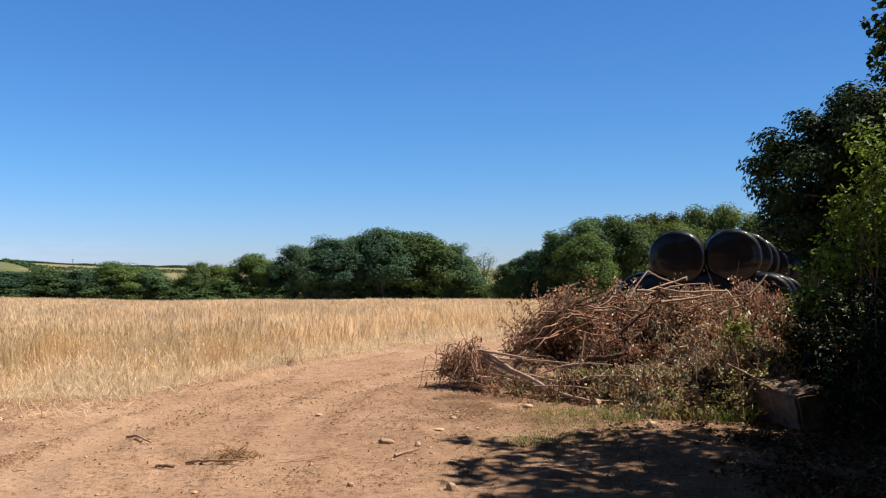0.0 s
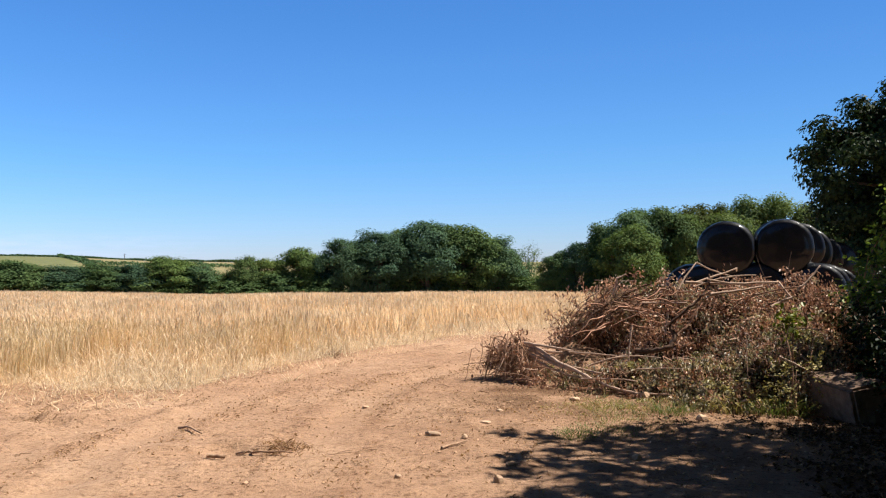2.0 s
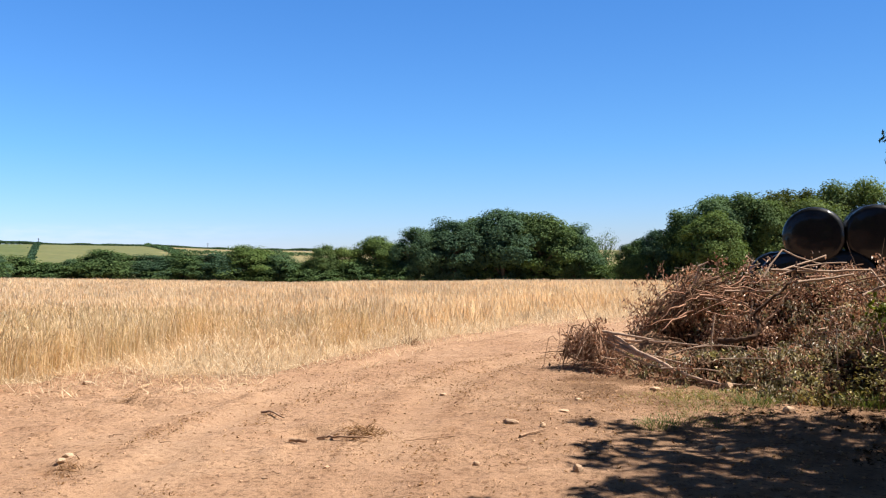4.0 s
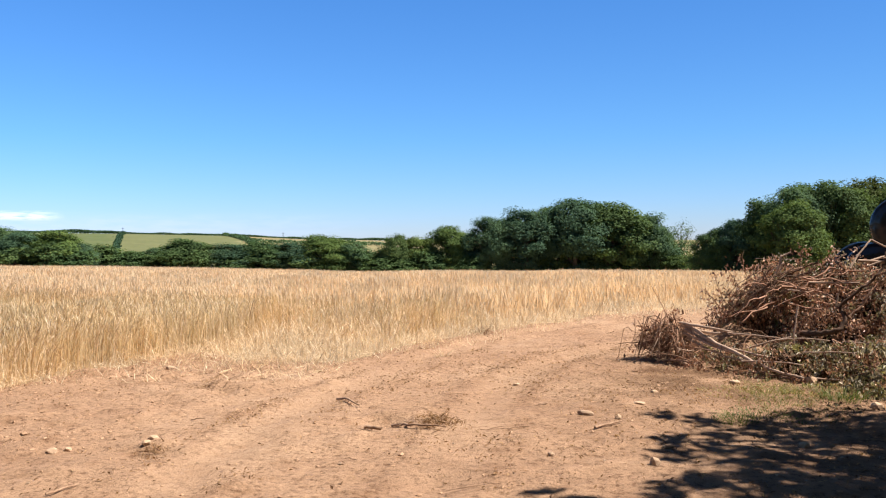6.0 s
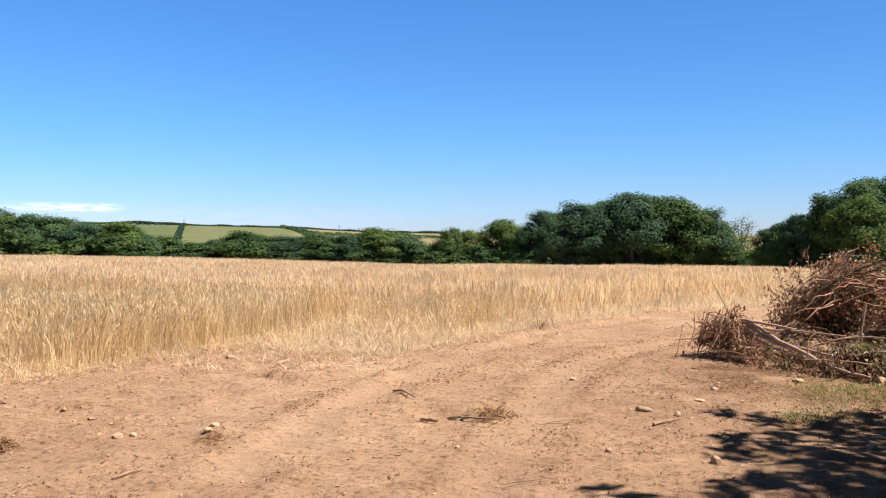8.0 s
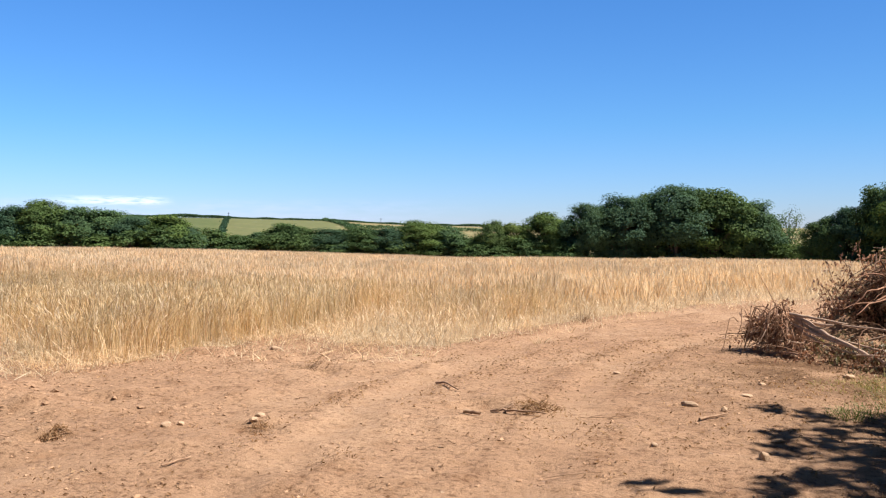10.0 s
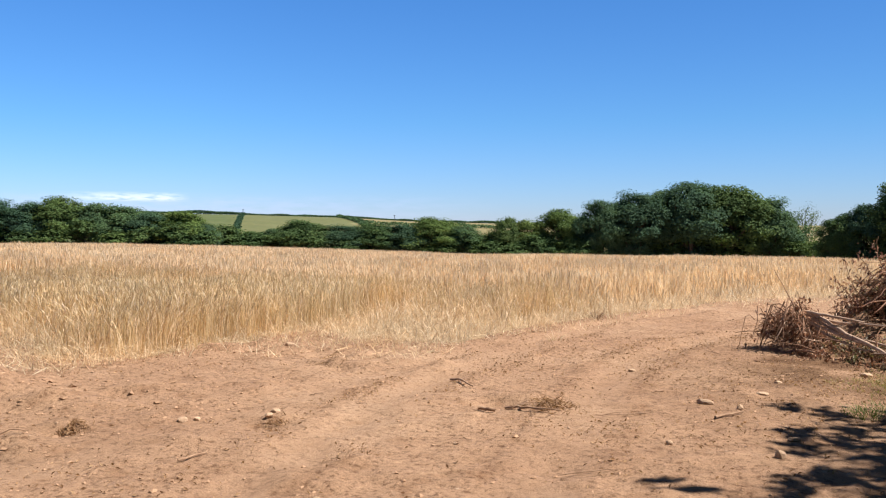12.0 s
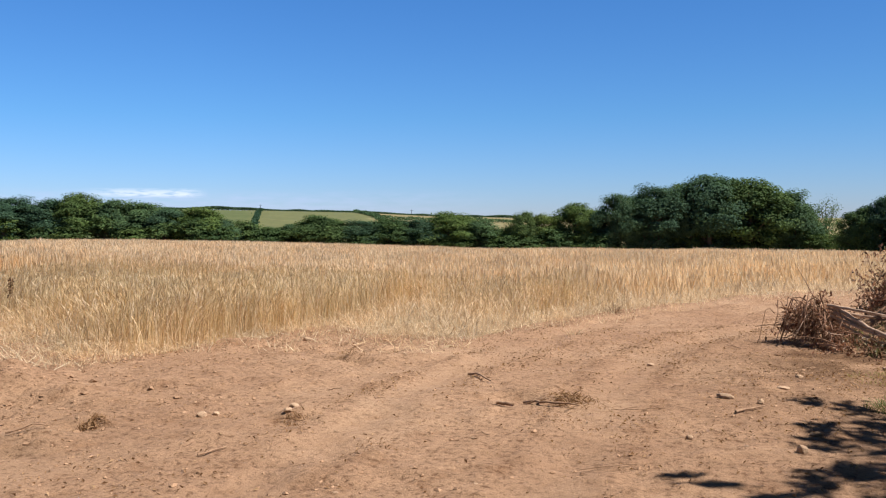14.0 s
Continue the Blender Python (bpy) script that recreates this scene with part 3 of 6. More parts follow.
# ---- trees ----
def build_tree(name, seed, wide, tall, foot, clumps, per, leaf, mat, spread=(0.42, 0.26), squash=1.0, trunk_r=0.16, bare=0.0, boughs=(), lumpy=1.0):
    """trunk with limbs, and a crown of many leaf clumps on an uneven dome; unit pose, foot at z = 0."""
    global RNG
    RNG = np.random.default_rng(seed)
    tree = new(name)
    wood = Tubes()
    wood.add(wander((0, 0, -0.4), (0.15, 0.1, tall * 0.6), 0.04, 7), trunk_r, trunk_r * 0.55, 8)
    centres = []
    mid = (tall + foot) / 2
    for k in range(clumps):
        d = unit(RNG.normal(size=3) * np.array([1, 1, 0.9]) + np.array([0, 0, 0.25]))
        swell = 0.84 + 0.22 * math.sin(3 * math.atan2(d[1], d[0]) + seed) * (1 - abs(d[2])) * lumpy + RNG.normal() * 0.09 * lumpy
        inner = 1.0 if RNG.random() < 0.78 else 0.35 + 0.5 * RNG.random()
        flat = max(0.0, 1 - abs(d[2])) ** 0.45
        c = np.array([d[0] / max(1e-6, math.hypot(d[0], d[1])) * flat * wide, d[1] / max(1e-6, math.hypot(d[0], d[1])) * flat * wide,
                      d[2] * (tall - foot) / 2])
        centres.append(c * swell * inner * np.array([1, 1, squash]) + np.array([0, 0, mid]))
    centres = np.array(centres + [np.array(q, float) for q in boughs])
    for k in range(0, len(centres), 4):
        c = centres[k]
        wood.add(wander((0.1, 0.08, tall * (0.2 + 0.4 * RNG.random())), c, 0.08, 6), trunk_r * 0.38, 0.015, 5)
    put("trunk", wood.mesh("trunk", M_BARK), tree, "grey-brown trunk with limbs")
    size = (0.75 + 0.5 * RNG.random(len(centres)))
    where = np.repeat(np.arange(len(centres)), per)
    off = unit(RNG.normal(size=(len(where), 3))) * RNG.random((len(where), 1)) ** 0.45 * 1.75 * np.array([spread[0], spread[0], spread[1]]) * size[where][:, None]
    pts = centres[where] + off
    keep = RNG.random(len(pts)) > bare
    pts, off, where = pts[keep], off[keep], where[keep]
    pts[:, 2] = np.maximum(pts[:, 2], 0.05 + 0.2 * RNG.random(len(pts)))
    nrm = unit(off) * 0.7 + unit(centres[where] - np.array([0, 0, mid])) * 0.5 + np.array([0, 0, 0.5]) + RNG.normal(size=pts.shape) * 0.34
    put("crown", leaf_mesh("crown", pts, nrm, leaf * (0.6 + 0.8 * RNG.random(len(pts))), (mat,), 0.7, 0.2), tree)
    return tree


def set_tree(proto, x, y, half, top, turn, proto_wide, proto_tall):
    """A copy of a tree with its crown half metres to each side and its top at that height."""
    foot = height_at(x, y) - 0.15
    s, sz = half / proto_wide, (top - foot) / proto_tall
    m = Matrix.Translation((x, y, foot)) @ Matrix.Rotation(turn, 4, "Z") @ Matrix.Diagonal((s, s, sz, 1))
    return copy_thing(proto, m)


TREE_W, TREE_H = 2.3, 6.0
kinds = {}
for key, mat, seed, kw in (
        ("dark", M_LEAF_DARK, 11, {}), ("dark_b", M_LEAF_DARK, 12, {}), ("green", M_LEAF_MID, 13, {}), ("green_b", M_LEAF_MID, 14, {}),
        ("light", M_LEAF_LIGHT, 15, {}), ("olive", M_LEAF_OLIVE, 16, {}),
        ("thin", M_LEAF_LIGHT, 17, {"bare": 0.9, "trunk_r": 0.1})):
    kinds[key] = build_tree("tree", seed, TREE_W, TREE_H, 0.2, 135, 165, 0.145, mat, (0.40, 0.25), lumpy=0.75, **kw)
kinds["low"] = build_tree("tree", 18, TREE_W, TREE_H, 0.1, 45, 55, 0.32, M_LEAF_MID, (0.55, 0.36))

WEST_BELT = [
    (-58.8, 48.0, 2.6, 3.3), (-55.6, 49.3, 2.2, 3.4), (-52.7, 50.4, 2.0, 3.2), (-50.5, 51.3, 2.0, 3.5),
    (-48.2, 52.1, 1.5, 3.1), (-46.4, 52.9, 2.0, 3.0), (-44.1, 53.7, 1.8, 2.5), (-42.1, 54.5, 2.2, 2.4),
    (-40.2, 55.2, 1.1, 1.6), (-62.6, 46.0, 2.6, 3.2), (-66.5, 43.5, 2.6, 3.4)]
LOW_HEDGE = [
    (-42.3, 60.9, 1.4, 1.1), (-40.5, 61.6, 1.4, 1.0), (-38.7, 62.3, 1.2, 1.2), (-36.3, 63.2, 2.6, 1.8),
    (-32.9, 64.6, 2.2, 1.5), (-30.7, 65.5, 2.2, 1.6), (-28.2, 66.4, 2.2, 1.5), (-25.8, 67.4, 2.4, 2.0),
    (-23.5, 68.2, 1.7, 1.5), (-22.0, 68.8, 1.0, 0.7)]
MID_TREES = [(-19.6, 67.7, 1.4, 2.0), (-17.9, 68.3, 1.6, 1.8), (-15.5, 69.3, 2.1, 2.7), (-13.6, 69.6, 1.5, 2.1)]
CLUMP = [
    (-11.9, 68.6, 1.7, 3.3), (-9.2, 69.7, 2.3, 4.0), (-5.4, 71.2, 2.7, 4.7), (-2.0, 72.5, 2.9, 4.4),
    (0.7, 73.6, 2.3, 3.5), (2.0, 74.0, 1.1, 2.3)]
EAST_TREES = [
    (5.0, 62.0, 1.2, 2.0), (6.4, 62.0, 1.4, 2.7), (8.3, 62.0, 1.7, 3.8), (10.4, 61.9, 2.1, 4.9),
    (12.7, 61.9, 2.1, 5.1), (14.3, 61.9, 1.7, 4.5), (17.2, 61.9, 2.3, 4.5), (9.8, 58.0, 1.9, 3.6)]
EAST_BACK = [(20.7, 84.9, 3.4, 6.4), (22.9, 86.0, 2.8, 6.4), (25.3, 84.9, 2.8, 7.0), (28.7, 84.9, 2.8, 7.2), (32.1, 84.9, 2.8, 6.4), (36, 84, 3, 7)]


def plant(rows, picks, label, group, grown=1.12):
    for k, (x, y, half, top) in enumerate(rows):
        t = set_tree(kinds[picks[k % len(picks)]], x, y, half * grown, top, 1.7 * k + x, TREE_W, TREE_H * 0.93)
        t.name = "tree"
        tagged(t, label, "tree", group)


plant(WEST_BELT, ["dark", "dark_b", "dark_b", "green_b"], "dense dark-green hedgerow tree beyond the cornfield", "trees of the western belt", 1.25)
plant(LOW_HEDGE, ["dark_b", "green", "dark", "green_b"], "low bushy green hedgerow tree at the field's end", "trees of the low hedgerow", 1.2)
plant(MID_TREES, ["light", "light", "green", "dark"], "light green rounded hedgerow tree at the field's end", "trees of the low hedgerow", 1.15)
plant(CLUMP, ["dark", "dark_b", "dark", "green", "dark_b", "green_b"], "tall dark-green tree in a dense wind-clipped clump", "trees of the dark clump", 1.2)
plant(EAST_TREES, ["green", "dark", "green_b", "dark_b", "green", "green", "light", "green_b"], "tall green tree behind the silage bales", "trees of the eastern wood", 1.25)
plant(EAST_BACK, ["olive", "olive", "light", "light", "light", "green"], "light green tree standing higher in the wood", "trees of the eastern wood", 1.2)
plant([(3.8, 76.9, 1.4, 3.0)], ["thin"], "sparse half-bare young tree between two clumps", "trees of the eastern wood")
for rows in (CLUMP, EAST_TREES[2:6]):
    plant([((a[0] + b[0]) / 2, (a[1] + b[1]) / 2 + 2.0, (a[2] + b[2]) / 2, min(a[3], b[3]) + 0.15) for a, b in zip(rows, rows[1:])], ["dark_b", "green", "dark"],
          "tall dark-green tree in the second row of a dense clump", "trees of the dark clump", 1.1)
for rows, ahead in ((WEST_BELT, 1.6), (LOW_HEDGE, 1.0), (MID_TREES, 1.2), (CLUMP, -1.6), ([(x - 1.7, y, 0, 0) for x, y, _, _ in MID_TREES], 1.4)):
    plant([(x + 0.9, y - ahead, 1.5, height_at(x, y) + 1.9 + 0.4 * math.sin(x)) for x, y, _, _ in rows], ["low"],
          "low leafy bush at the foot of the hedgerow trees", "undergrowth of the hedgerows")
plant([(x, y, 1.3, height_at(x, y) + 1.9) for x, y in ((-13.2, 67.6), (-14.0, 68.6), (4.2, 69.5), (3.2, 71.5), (5.3, 67.0))], ["low"],
      "low leafy bush at the foot of the hedgerow trees", "undergrowth of the hedgerows", 1.2)
# unseen tree rows added behind the viewpoint to block sky light
plant([(x, -4.6 - 1.2 * (k % 2), 2.3, 7.6 + 0.7 * math.sin(k * 2.3)) for k, x in enumerate(range(-16, 12, 3))], ["low"],
      "unseen hedgerow tree added behind the viewpoint to dim sky light", "trees behind the gateway", 1.2)
plant([(x, -8.0 - 1.0 * (k % 2), 2.6, 10.5 + 0.8 * math.sin(k * 1.9)) for k, x in enumerate(range(-14, 14, 3))], ["dark_b", "green", "dark"],
      "tall unseen tree added behind the viewpoint to dim sky light", "trees behind the gateway", 1.2)
for key in list(kinds):
    for o in (*kinds[key].children_recursive, kinds[key]):
        bpy.data.objects.remove(o)


# hedges and poles on the far hill
def far_hedge(points, tall, wide, per_metre, label, seed, leaf=0.9, bushes=0.0):
    global RNG
    RNG = np.random.default_rng(seed)
    pts = np.array(points, float)
    seg = np.linalg.norm(np.diff(pts, axis=0), axis=1)
    n = int(seg.sum() * per_metre)
    s = np.sort(RNG.random(n)) * seg.sum()
    cum = np.concatenate([[0], np.cumsum(seg)])
    x, y = np.interp(s, cum, pts[:, 0]), np.interp(s, cum, pts[:, 1])
    crest = tall * (0.75 + 0.35 * grain(s, s * 0, 9.0, seed) + bushes * np.maximum(0, grain(s, s * 0, 26.0, seed + 3)) ** 2)
    x = x + RNG.normal(size=n) * wide / 2
    y = y + RNG.normal(size=n) * wide / 2
    z = height(x, y) + crest * RNG.random(n) ** 0.6
    nrm = RNG.normal(size=(n, 3)) + np.array([0, -0.4, 0.6])
    ob = new("hedge", leaf_mesh("hedge", np.stack([x, y, z], -1), nrm, leaf * (0.6 + 0.8 * RNG.random(n)), (M_LEAF_DARK,), 0.8, 0.2))
    tagged(ob, label, "hedge", "field hedges on the far hill", "stuff")


def polar(az, r):
    return (-r * math.sin(radians(az)), r * math.cos(radians(az)))


far_hedge([polar(a, 618) for a in range(8, 66, 3)], 1.5, 2.5, 85, "dark hedge with bushes along the far hill's skyline", 31, 0.8, 1.0)
far_hedge([polar(34.6, 232), polar(34.2, 330), polar(33.9, 460), polar(33.6, 610)], 1.8, 1.2, 26, "dark hedge dividing two pastures on the far hill", 32, 0.9)
far_hedge([polar(25.2, 430), polar(26.0, 500), polar(27.4, 612)], 2.0, 2.0, 24, "dark hedge beside a pale pasture on the far hill", 33, 1.0)
far_hedge([polar(16, 470), polar(20.5, 500), polar(26, 470)], 2.6, 3.0, 16, "dark hedge below a mown field on the far hill", 34, 1.0)


def utility_pole(x, y, tall):
    base = empty("utility_pole", (x, y, height_at(x, y) - 0.3), "dark wooden utility pole on the far hilltop", "utility pole", "utility poles on the hill")
    w = Tubes()
    w.add([(0, 0, 0), (0, 0, tall / 2), (0, 0, tall)], 0.2, 0.14, 6)
    put("post", w.mesh("post", M_POST), base)
    w = Tubes()
    w.add([(-1.0, 0, tall - 0.6), (0, 0, tall - 0.6), (1.0, 0, tall - 0.6)], 0.09, 0.09, 4)
    put("crossarm", w.mesh("crossarm", M_POST), base)


for az in (33.6, 23.6):
    utility_pole(*polar(az, 600), 4.4)


# ---- the standing crop ----
def scatter(n, x0, x1, y0, y1):
    return RNG.uniform(x0, x1, n), RNG.uniform(y0, y1, n)


def build_crop():
    global RNG
    RNG = np.random.default_rng(21)
    # x and y from, to, stalks a square metre, stalk width
    for zone, (x0, x1, y0, y1, dens, wide) in enumerate(((-15, 1.5, 6.3, 16, 390, 0.008), (-26, 5, 16, 28, 160, 0.012), (-52, 6, 28, 58, 115, 0.015))):
        n = int((x1 - x0) * (y1 - y0) * dens)
        x, y = scatter(n, x0, x1, y0, y1)
        e = y - edge_of_crop(x) + 0.35 * grain(x, y, 1.3, 12)
        rag = e + 0.55 * grain(x, y, 0.35, 13) + 0.42 * RNG.normal(size=n) * np.where(x > -6.4, 1.1, 0.8)
        # a worn strip of short, thin straw runs along the edge, except at the western corner
        worn = np.where(x > -6.4, smoothstep(0.6, 6.5, e + 0.5 * grain(x, y, 1.1, 58)), smoothstep(-0.3, 1.6, e))
        keep = (rag > 0.1) & (RNG.random(n) < 0.36 + 0.64 * worn) & (np.abs(x) < 0.95 * y + 7)
        x, y, e, worn = x[keep], y[keep], e[keep], worn[keep]
        n = len(x)
        tall = (0.17 + 0.34 * worn) * (1 + 0.16 * grain(x, y, 2.6, 14) + 0.10 * grain(x, y, 0.7, 15)) * (0.72 + 0.42 * RNG.random(n))
        base = np.stack([x, y, height(x, y) - 0.02], -1)
        wind = np.stack([grain(x, y, 1.9, 16) * 0.18 - 0.04, grain(x, y, 1.6, 17) * 0.15, np.zeros(n)], -1)
        loose = np.exp(-np.clip(e, 0, 9) / 0.7) * (x < -5.8)
        tall = tall * (1 - 0.35 * loose * RNG.random(n))
        lean = wind + RNG.normal(size=(n, 3)) * np.array([0.17, 0.17, 0]) * (2.6 - 1.6 * worn + 1.4 * loose)[:, None] + loose[:, None] * np.array([0.25, -0.55, 0])
        pushed = (RNG.random(n) < 0.045)[:, None]
        lean = lean + pushed * RNG.normal(size=(n, 3)) * np.array([1.1, 1.1, 0])
        pale = RNG.random(n) < 0.75 * (1 - worn) + 0.25
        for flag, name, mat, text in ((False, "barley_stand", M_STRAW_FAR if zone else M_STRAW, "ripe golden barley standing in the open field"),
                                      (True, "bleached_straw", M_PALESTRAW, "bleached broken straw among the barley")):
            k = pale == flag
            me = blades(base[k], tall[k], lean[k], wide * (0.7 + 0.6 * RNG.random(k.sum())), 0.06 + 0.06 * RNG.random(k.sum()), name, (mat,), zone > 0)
            tagged(new(name, me), text, "barley", kind="stuff")
    # stubble and straw lying about the foot of the edge
    n = 34000
    x, y = scatter(n, -13, 3.5, 5.2, 20)
    e = y - edge_of_crop(x) + 0.35 * grain(x, y, 1.3, 12)
    keep = (e > -1.5 + 0.9 * grain(x, y, 0.9, 18)) & (RNG.random(n) < 1.2 * np.exp(-np.abs(e - 0.3) / 1.2))
    x, y = x[keep], y[keep]
    n = len(x)
    base = np.stack([x, y, height(x, y) - 0.01], -1)
    lean = RNG.normal(size=(n, 3)) * np.array([0.9, 0.9, 0])
    me = blades(base, 0.04 + 0.13 * RNG.random(n) ** 2, lean, np.full(n, 0.006), np.full(n, 0.02), "stubble", (M_PALESTRAW,), True)
    tagged(new("stubble", me), "short broken stubble along the crop's edge", "stubble", kind="stuff")
    n = 52000
    x, y = scatter(n, -13, 3.5, 5.2, 20)
    e = y - edge_of_crop(x) + 0.35 * grain(x, y, 1.3, 12)
    keep = (e > -1.4 + 1.1 * grain(x, y, 0.9, 18)) & (e < 6) & (RNG.random(n) < 1.1 * np.exp(-np.abs(e - 0.6) / 1.5))
    x, y = x[keep], y[keep]
    n = len(x)
    nrm = RNG.normal(size=(n, 3)) * np.array([0.3, 0.3, 0]) + np.array([0, 0, 1.0])
    me = leaf_mesh("fallen_straw", np.stack([x, y, height(x, y) + 0.012 + 0.04 * RNG.random(n)], -1), nrm, 0.07 + 0.2 * RNG.random(n) ** 1.5, (M_PALESTRAW,), 0.045, 0.1)
    tagged(new("fallen_straw", me), "loose pale straw lying along the crop's edge", "straw", kind="stuff")


def strewn_straw():
    """Trampled straw spread over the soil at the western corner of the crop."""
    global RNG
    RNG = np.random.default_rng(29)
    n = 9000
    x, y = scatter(n, -13, -4.2, 5.6, 10.6)
    e = y - edge_of_crop(x) + 0.6 * grain(x, y, 0.8, 19)
    keep = (e > -0.9) & (e < 1.4) & (RNG.random(n) < np.exp(-np.maximum(0, -e) / 0.4))
    x, y = x[keep], y[keep]
    n = len(x)
    base = np.stack([x, y, height(x, y) + 0.005], -1)
    lean = RNG.normal(size=(n, 3)) * np.array([2.4, 2.0, 0]) + np.array([0.5, -0.8, 0])
    me = blades(base, 0.05 + 0.09 * RNG.random(n), lean, np.full(n, 0.008), 0.05 + 0.1 * RNG.random(n), "trampled_straw", (M_PALESTRAW,))
    tagged(new("trampled_straw", me), "trampled pale straw leaning over the soil", "straw", kind="stuff")


build_crop()
strewn_straw()


# ---- silage bales ----
def build_bale(seed, r=0.68, half=0.62):
    """A round bale in black film, lying on its side: barrel with rolled edges, pleated ends and overlapping film bands."""
    g = np.random.default_rng(seed)
    prof = [(0.0, half + 0.034), (0.12, half + 0.032), (0.24, half + 0.026), (0.36, half + 0.016), (0.46, half + 0.002)]
    for k in range(9):
        a = k / 8 * math.pi / 2
        prof.append((r - 0.11 + 0.11 * math.sin(a), half - 0.125 + 0.11 * math.cos(a)))
    prof.append((r + 0.010, half * 0.35))
    prof.append((r + 0.014, 0.0))
    prof = np.array(prof + [(p, -q) for p, q in prof[-2::-1]])
    seg = 72
    ang = np.arange(seg) * 2 * np.pi / seg
    v = np.empty((len(prof), seg, 3))
    for i, (p, q) in enumerate(prof):
        pleat = 0.0035 * np.sin(ang * 23 + seed + i * 0.25) * min(1, p / r) + 0.010 * grain(np.cos(ang) * 1.5 + 3, np.sin(ang) * 1.5 + q * 2, 0.6, seed)
        sag = 1 - 0.035 * np.clip(-np.sin(ang), 0, 1) ** 3
        v[i] = np.stack([(p + pleat) * np.cos(ang), np.full(seg, q) + math.copysign(1, q) * 0.012 * grain(p * np.cos(ang) + 9, p * np.sin(ang), 0.3, seed + 5), (p + pleat) * np.sin(ang) * sag], -1)
    idx = np.arange(len(prof) * seg).reshape(len(prof), seg)
    f = np.stack([idx[:-1], idx[1:], np.roll(idx[1:], -1, 1), np.roll(idx[:-1], -1, 1)], -1).reshape(-1, 4)
    bale = new("silage_bale")
    put("film_wrap", mesh_from("film_wrap", v, f, (M_FILM,), None, True), bale)
    # raised laps where the film overlaps round the barrel
    for q in (-0.26, 0.02, 0.3):
        ring = np.array([(r + 0.008, q - 0.02), (r + 0.0185, q), (r + 0.010, q + 0.06)])
        w = np.stack([np.stack([p * np.cos(ang), np.full(seg, qq) + 0.01 * np.sin(ang * 3 + seed), p * np.sin(ang) * (1 - 0.035 * np.clip(-np.sin(ang), 0, 1) ** 3)], -1) for p, qq in ring])
        ii = np.arange(3 * seg).reshape(3, seg)
        ff = np.stack([ii[:-1], ii[1:], np.roll(ii[1:], -1, 1), np.roll(ii[:-1], -1, 1)], -1).reshape(-1, 4)
        put("film_lap", mesh_from("film_lap", w, ff, (M_FILM,), None, True), bale)
    return bale


BALE_R = 0.63
protos = [build_bale(s, BALE_R, 0.6) for s in (1, 2, 3)]
BALE_TURN = radians(-15)
# lower course on the ground, then the upper course lying in its hollows
LOWER = [(5.0, 20.05), (6.14, 19.9), (7.45, 19.75), (5.05, 21.35), (6.3, 21.2), (7.6, 21.1), (8.6, 22.3), (9.3, 23.5), (10.0, 24.7), (10.9, 25.9)]
UPPER = [(5.52, 20.0), (6.74, 19.85), (5.95, 21.35), (7.25, 21.15), (7.95, 22.35), (8.65, 23.55), (9.40, 24.75), (10.3, 25.95)]
for level, course in enumerate((LOWER, UPPER)):
    for k, (x, y) in enumerate(course):
        z = height_at(x, y) + BALE_R * 0.965 + level * 0.99
        m = Matrix.Translation((x, y, z)) @ Matrix.Rotation(BALE_TURN + 0.05 * math.sin(k * 2.1), 4, "Z") @ Matrix.Rotation(0.03 * level * math.sin(k), 4, "X")
        b = copy_thing(protos[(k + level) % 3], m)
        b.name = "silage_bale"
        tagged(b, "round silage bale in glossy black film, stacked on others" if level else "round silage bale in black film lying on the ground",
               "silage bale", "stacked silage bales")
for pb in protos:
    for o in (*pb.children_recursive, pb):
        bpy.data.objects.remove(o)


# ---- heaps of cut brushwood ----
def dome_points(lobes, n, skin=0.35):
    """Random places in the upper halves of lobes (x, y, half widths, height), most of them near the skin."""
    area = np.array([rx * ry * h for _, _, rx, ry, h in lobes]) ** 0.67
    pick = RNG.choice(len(lobes), n, p=area / area.sum())
    lb = np.array(lobes)[pick]
    d = unit(RNG.normal(size=(n, 3)))
    d[:, 2] = np.abs(d[:, 2])
    rad = 1 - skin * RNG.random(n) ** 1.3 + 0.07 * RNG.normal(size=n)
    p = d * rad[:, None] * lb[:, 2:5]
    p = p * (0.90 + 0.17 * grain(lb[:, 0] + p[:, 0] + 0.6 * p[:, 2], lb[:, 1] + p[:, 1] - 0.8 * p[:, 2], 0.33, 40))[:, None]
    return lb[:, 0] + p[:, 0], lb[:, 1] + p[:, 1], p[:, 2], d


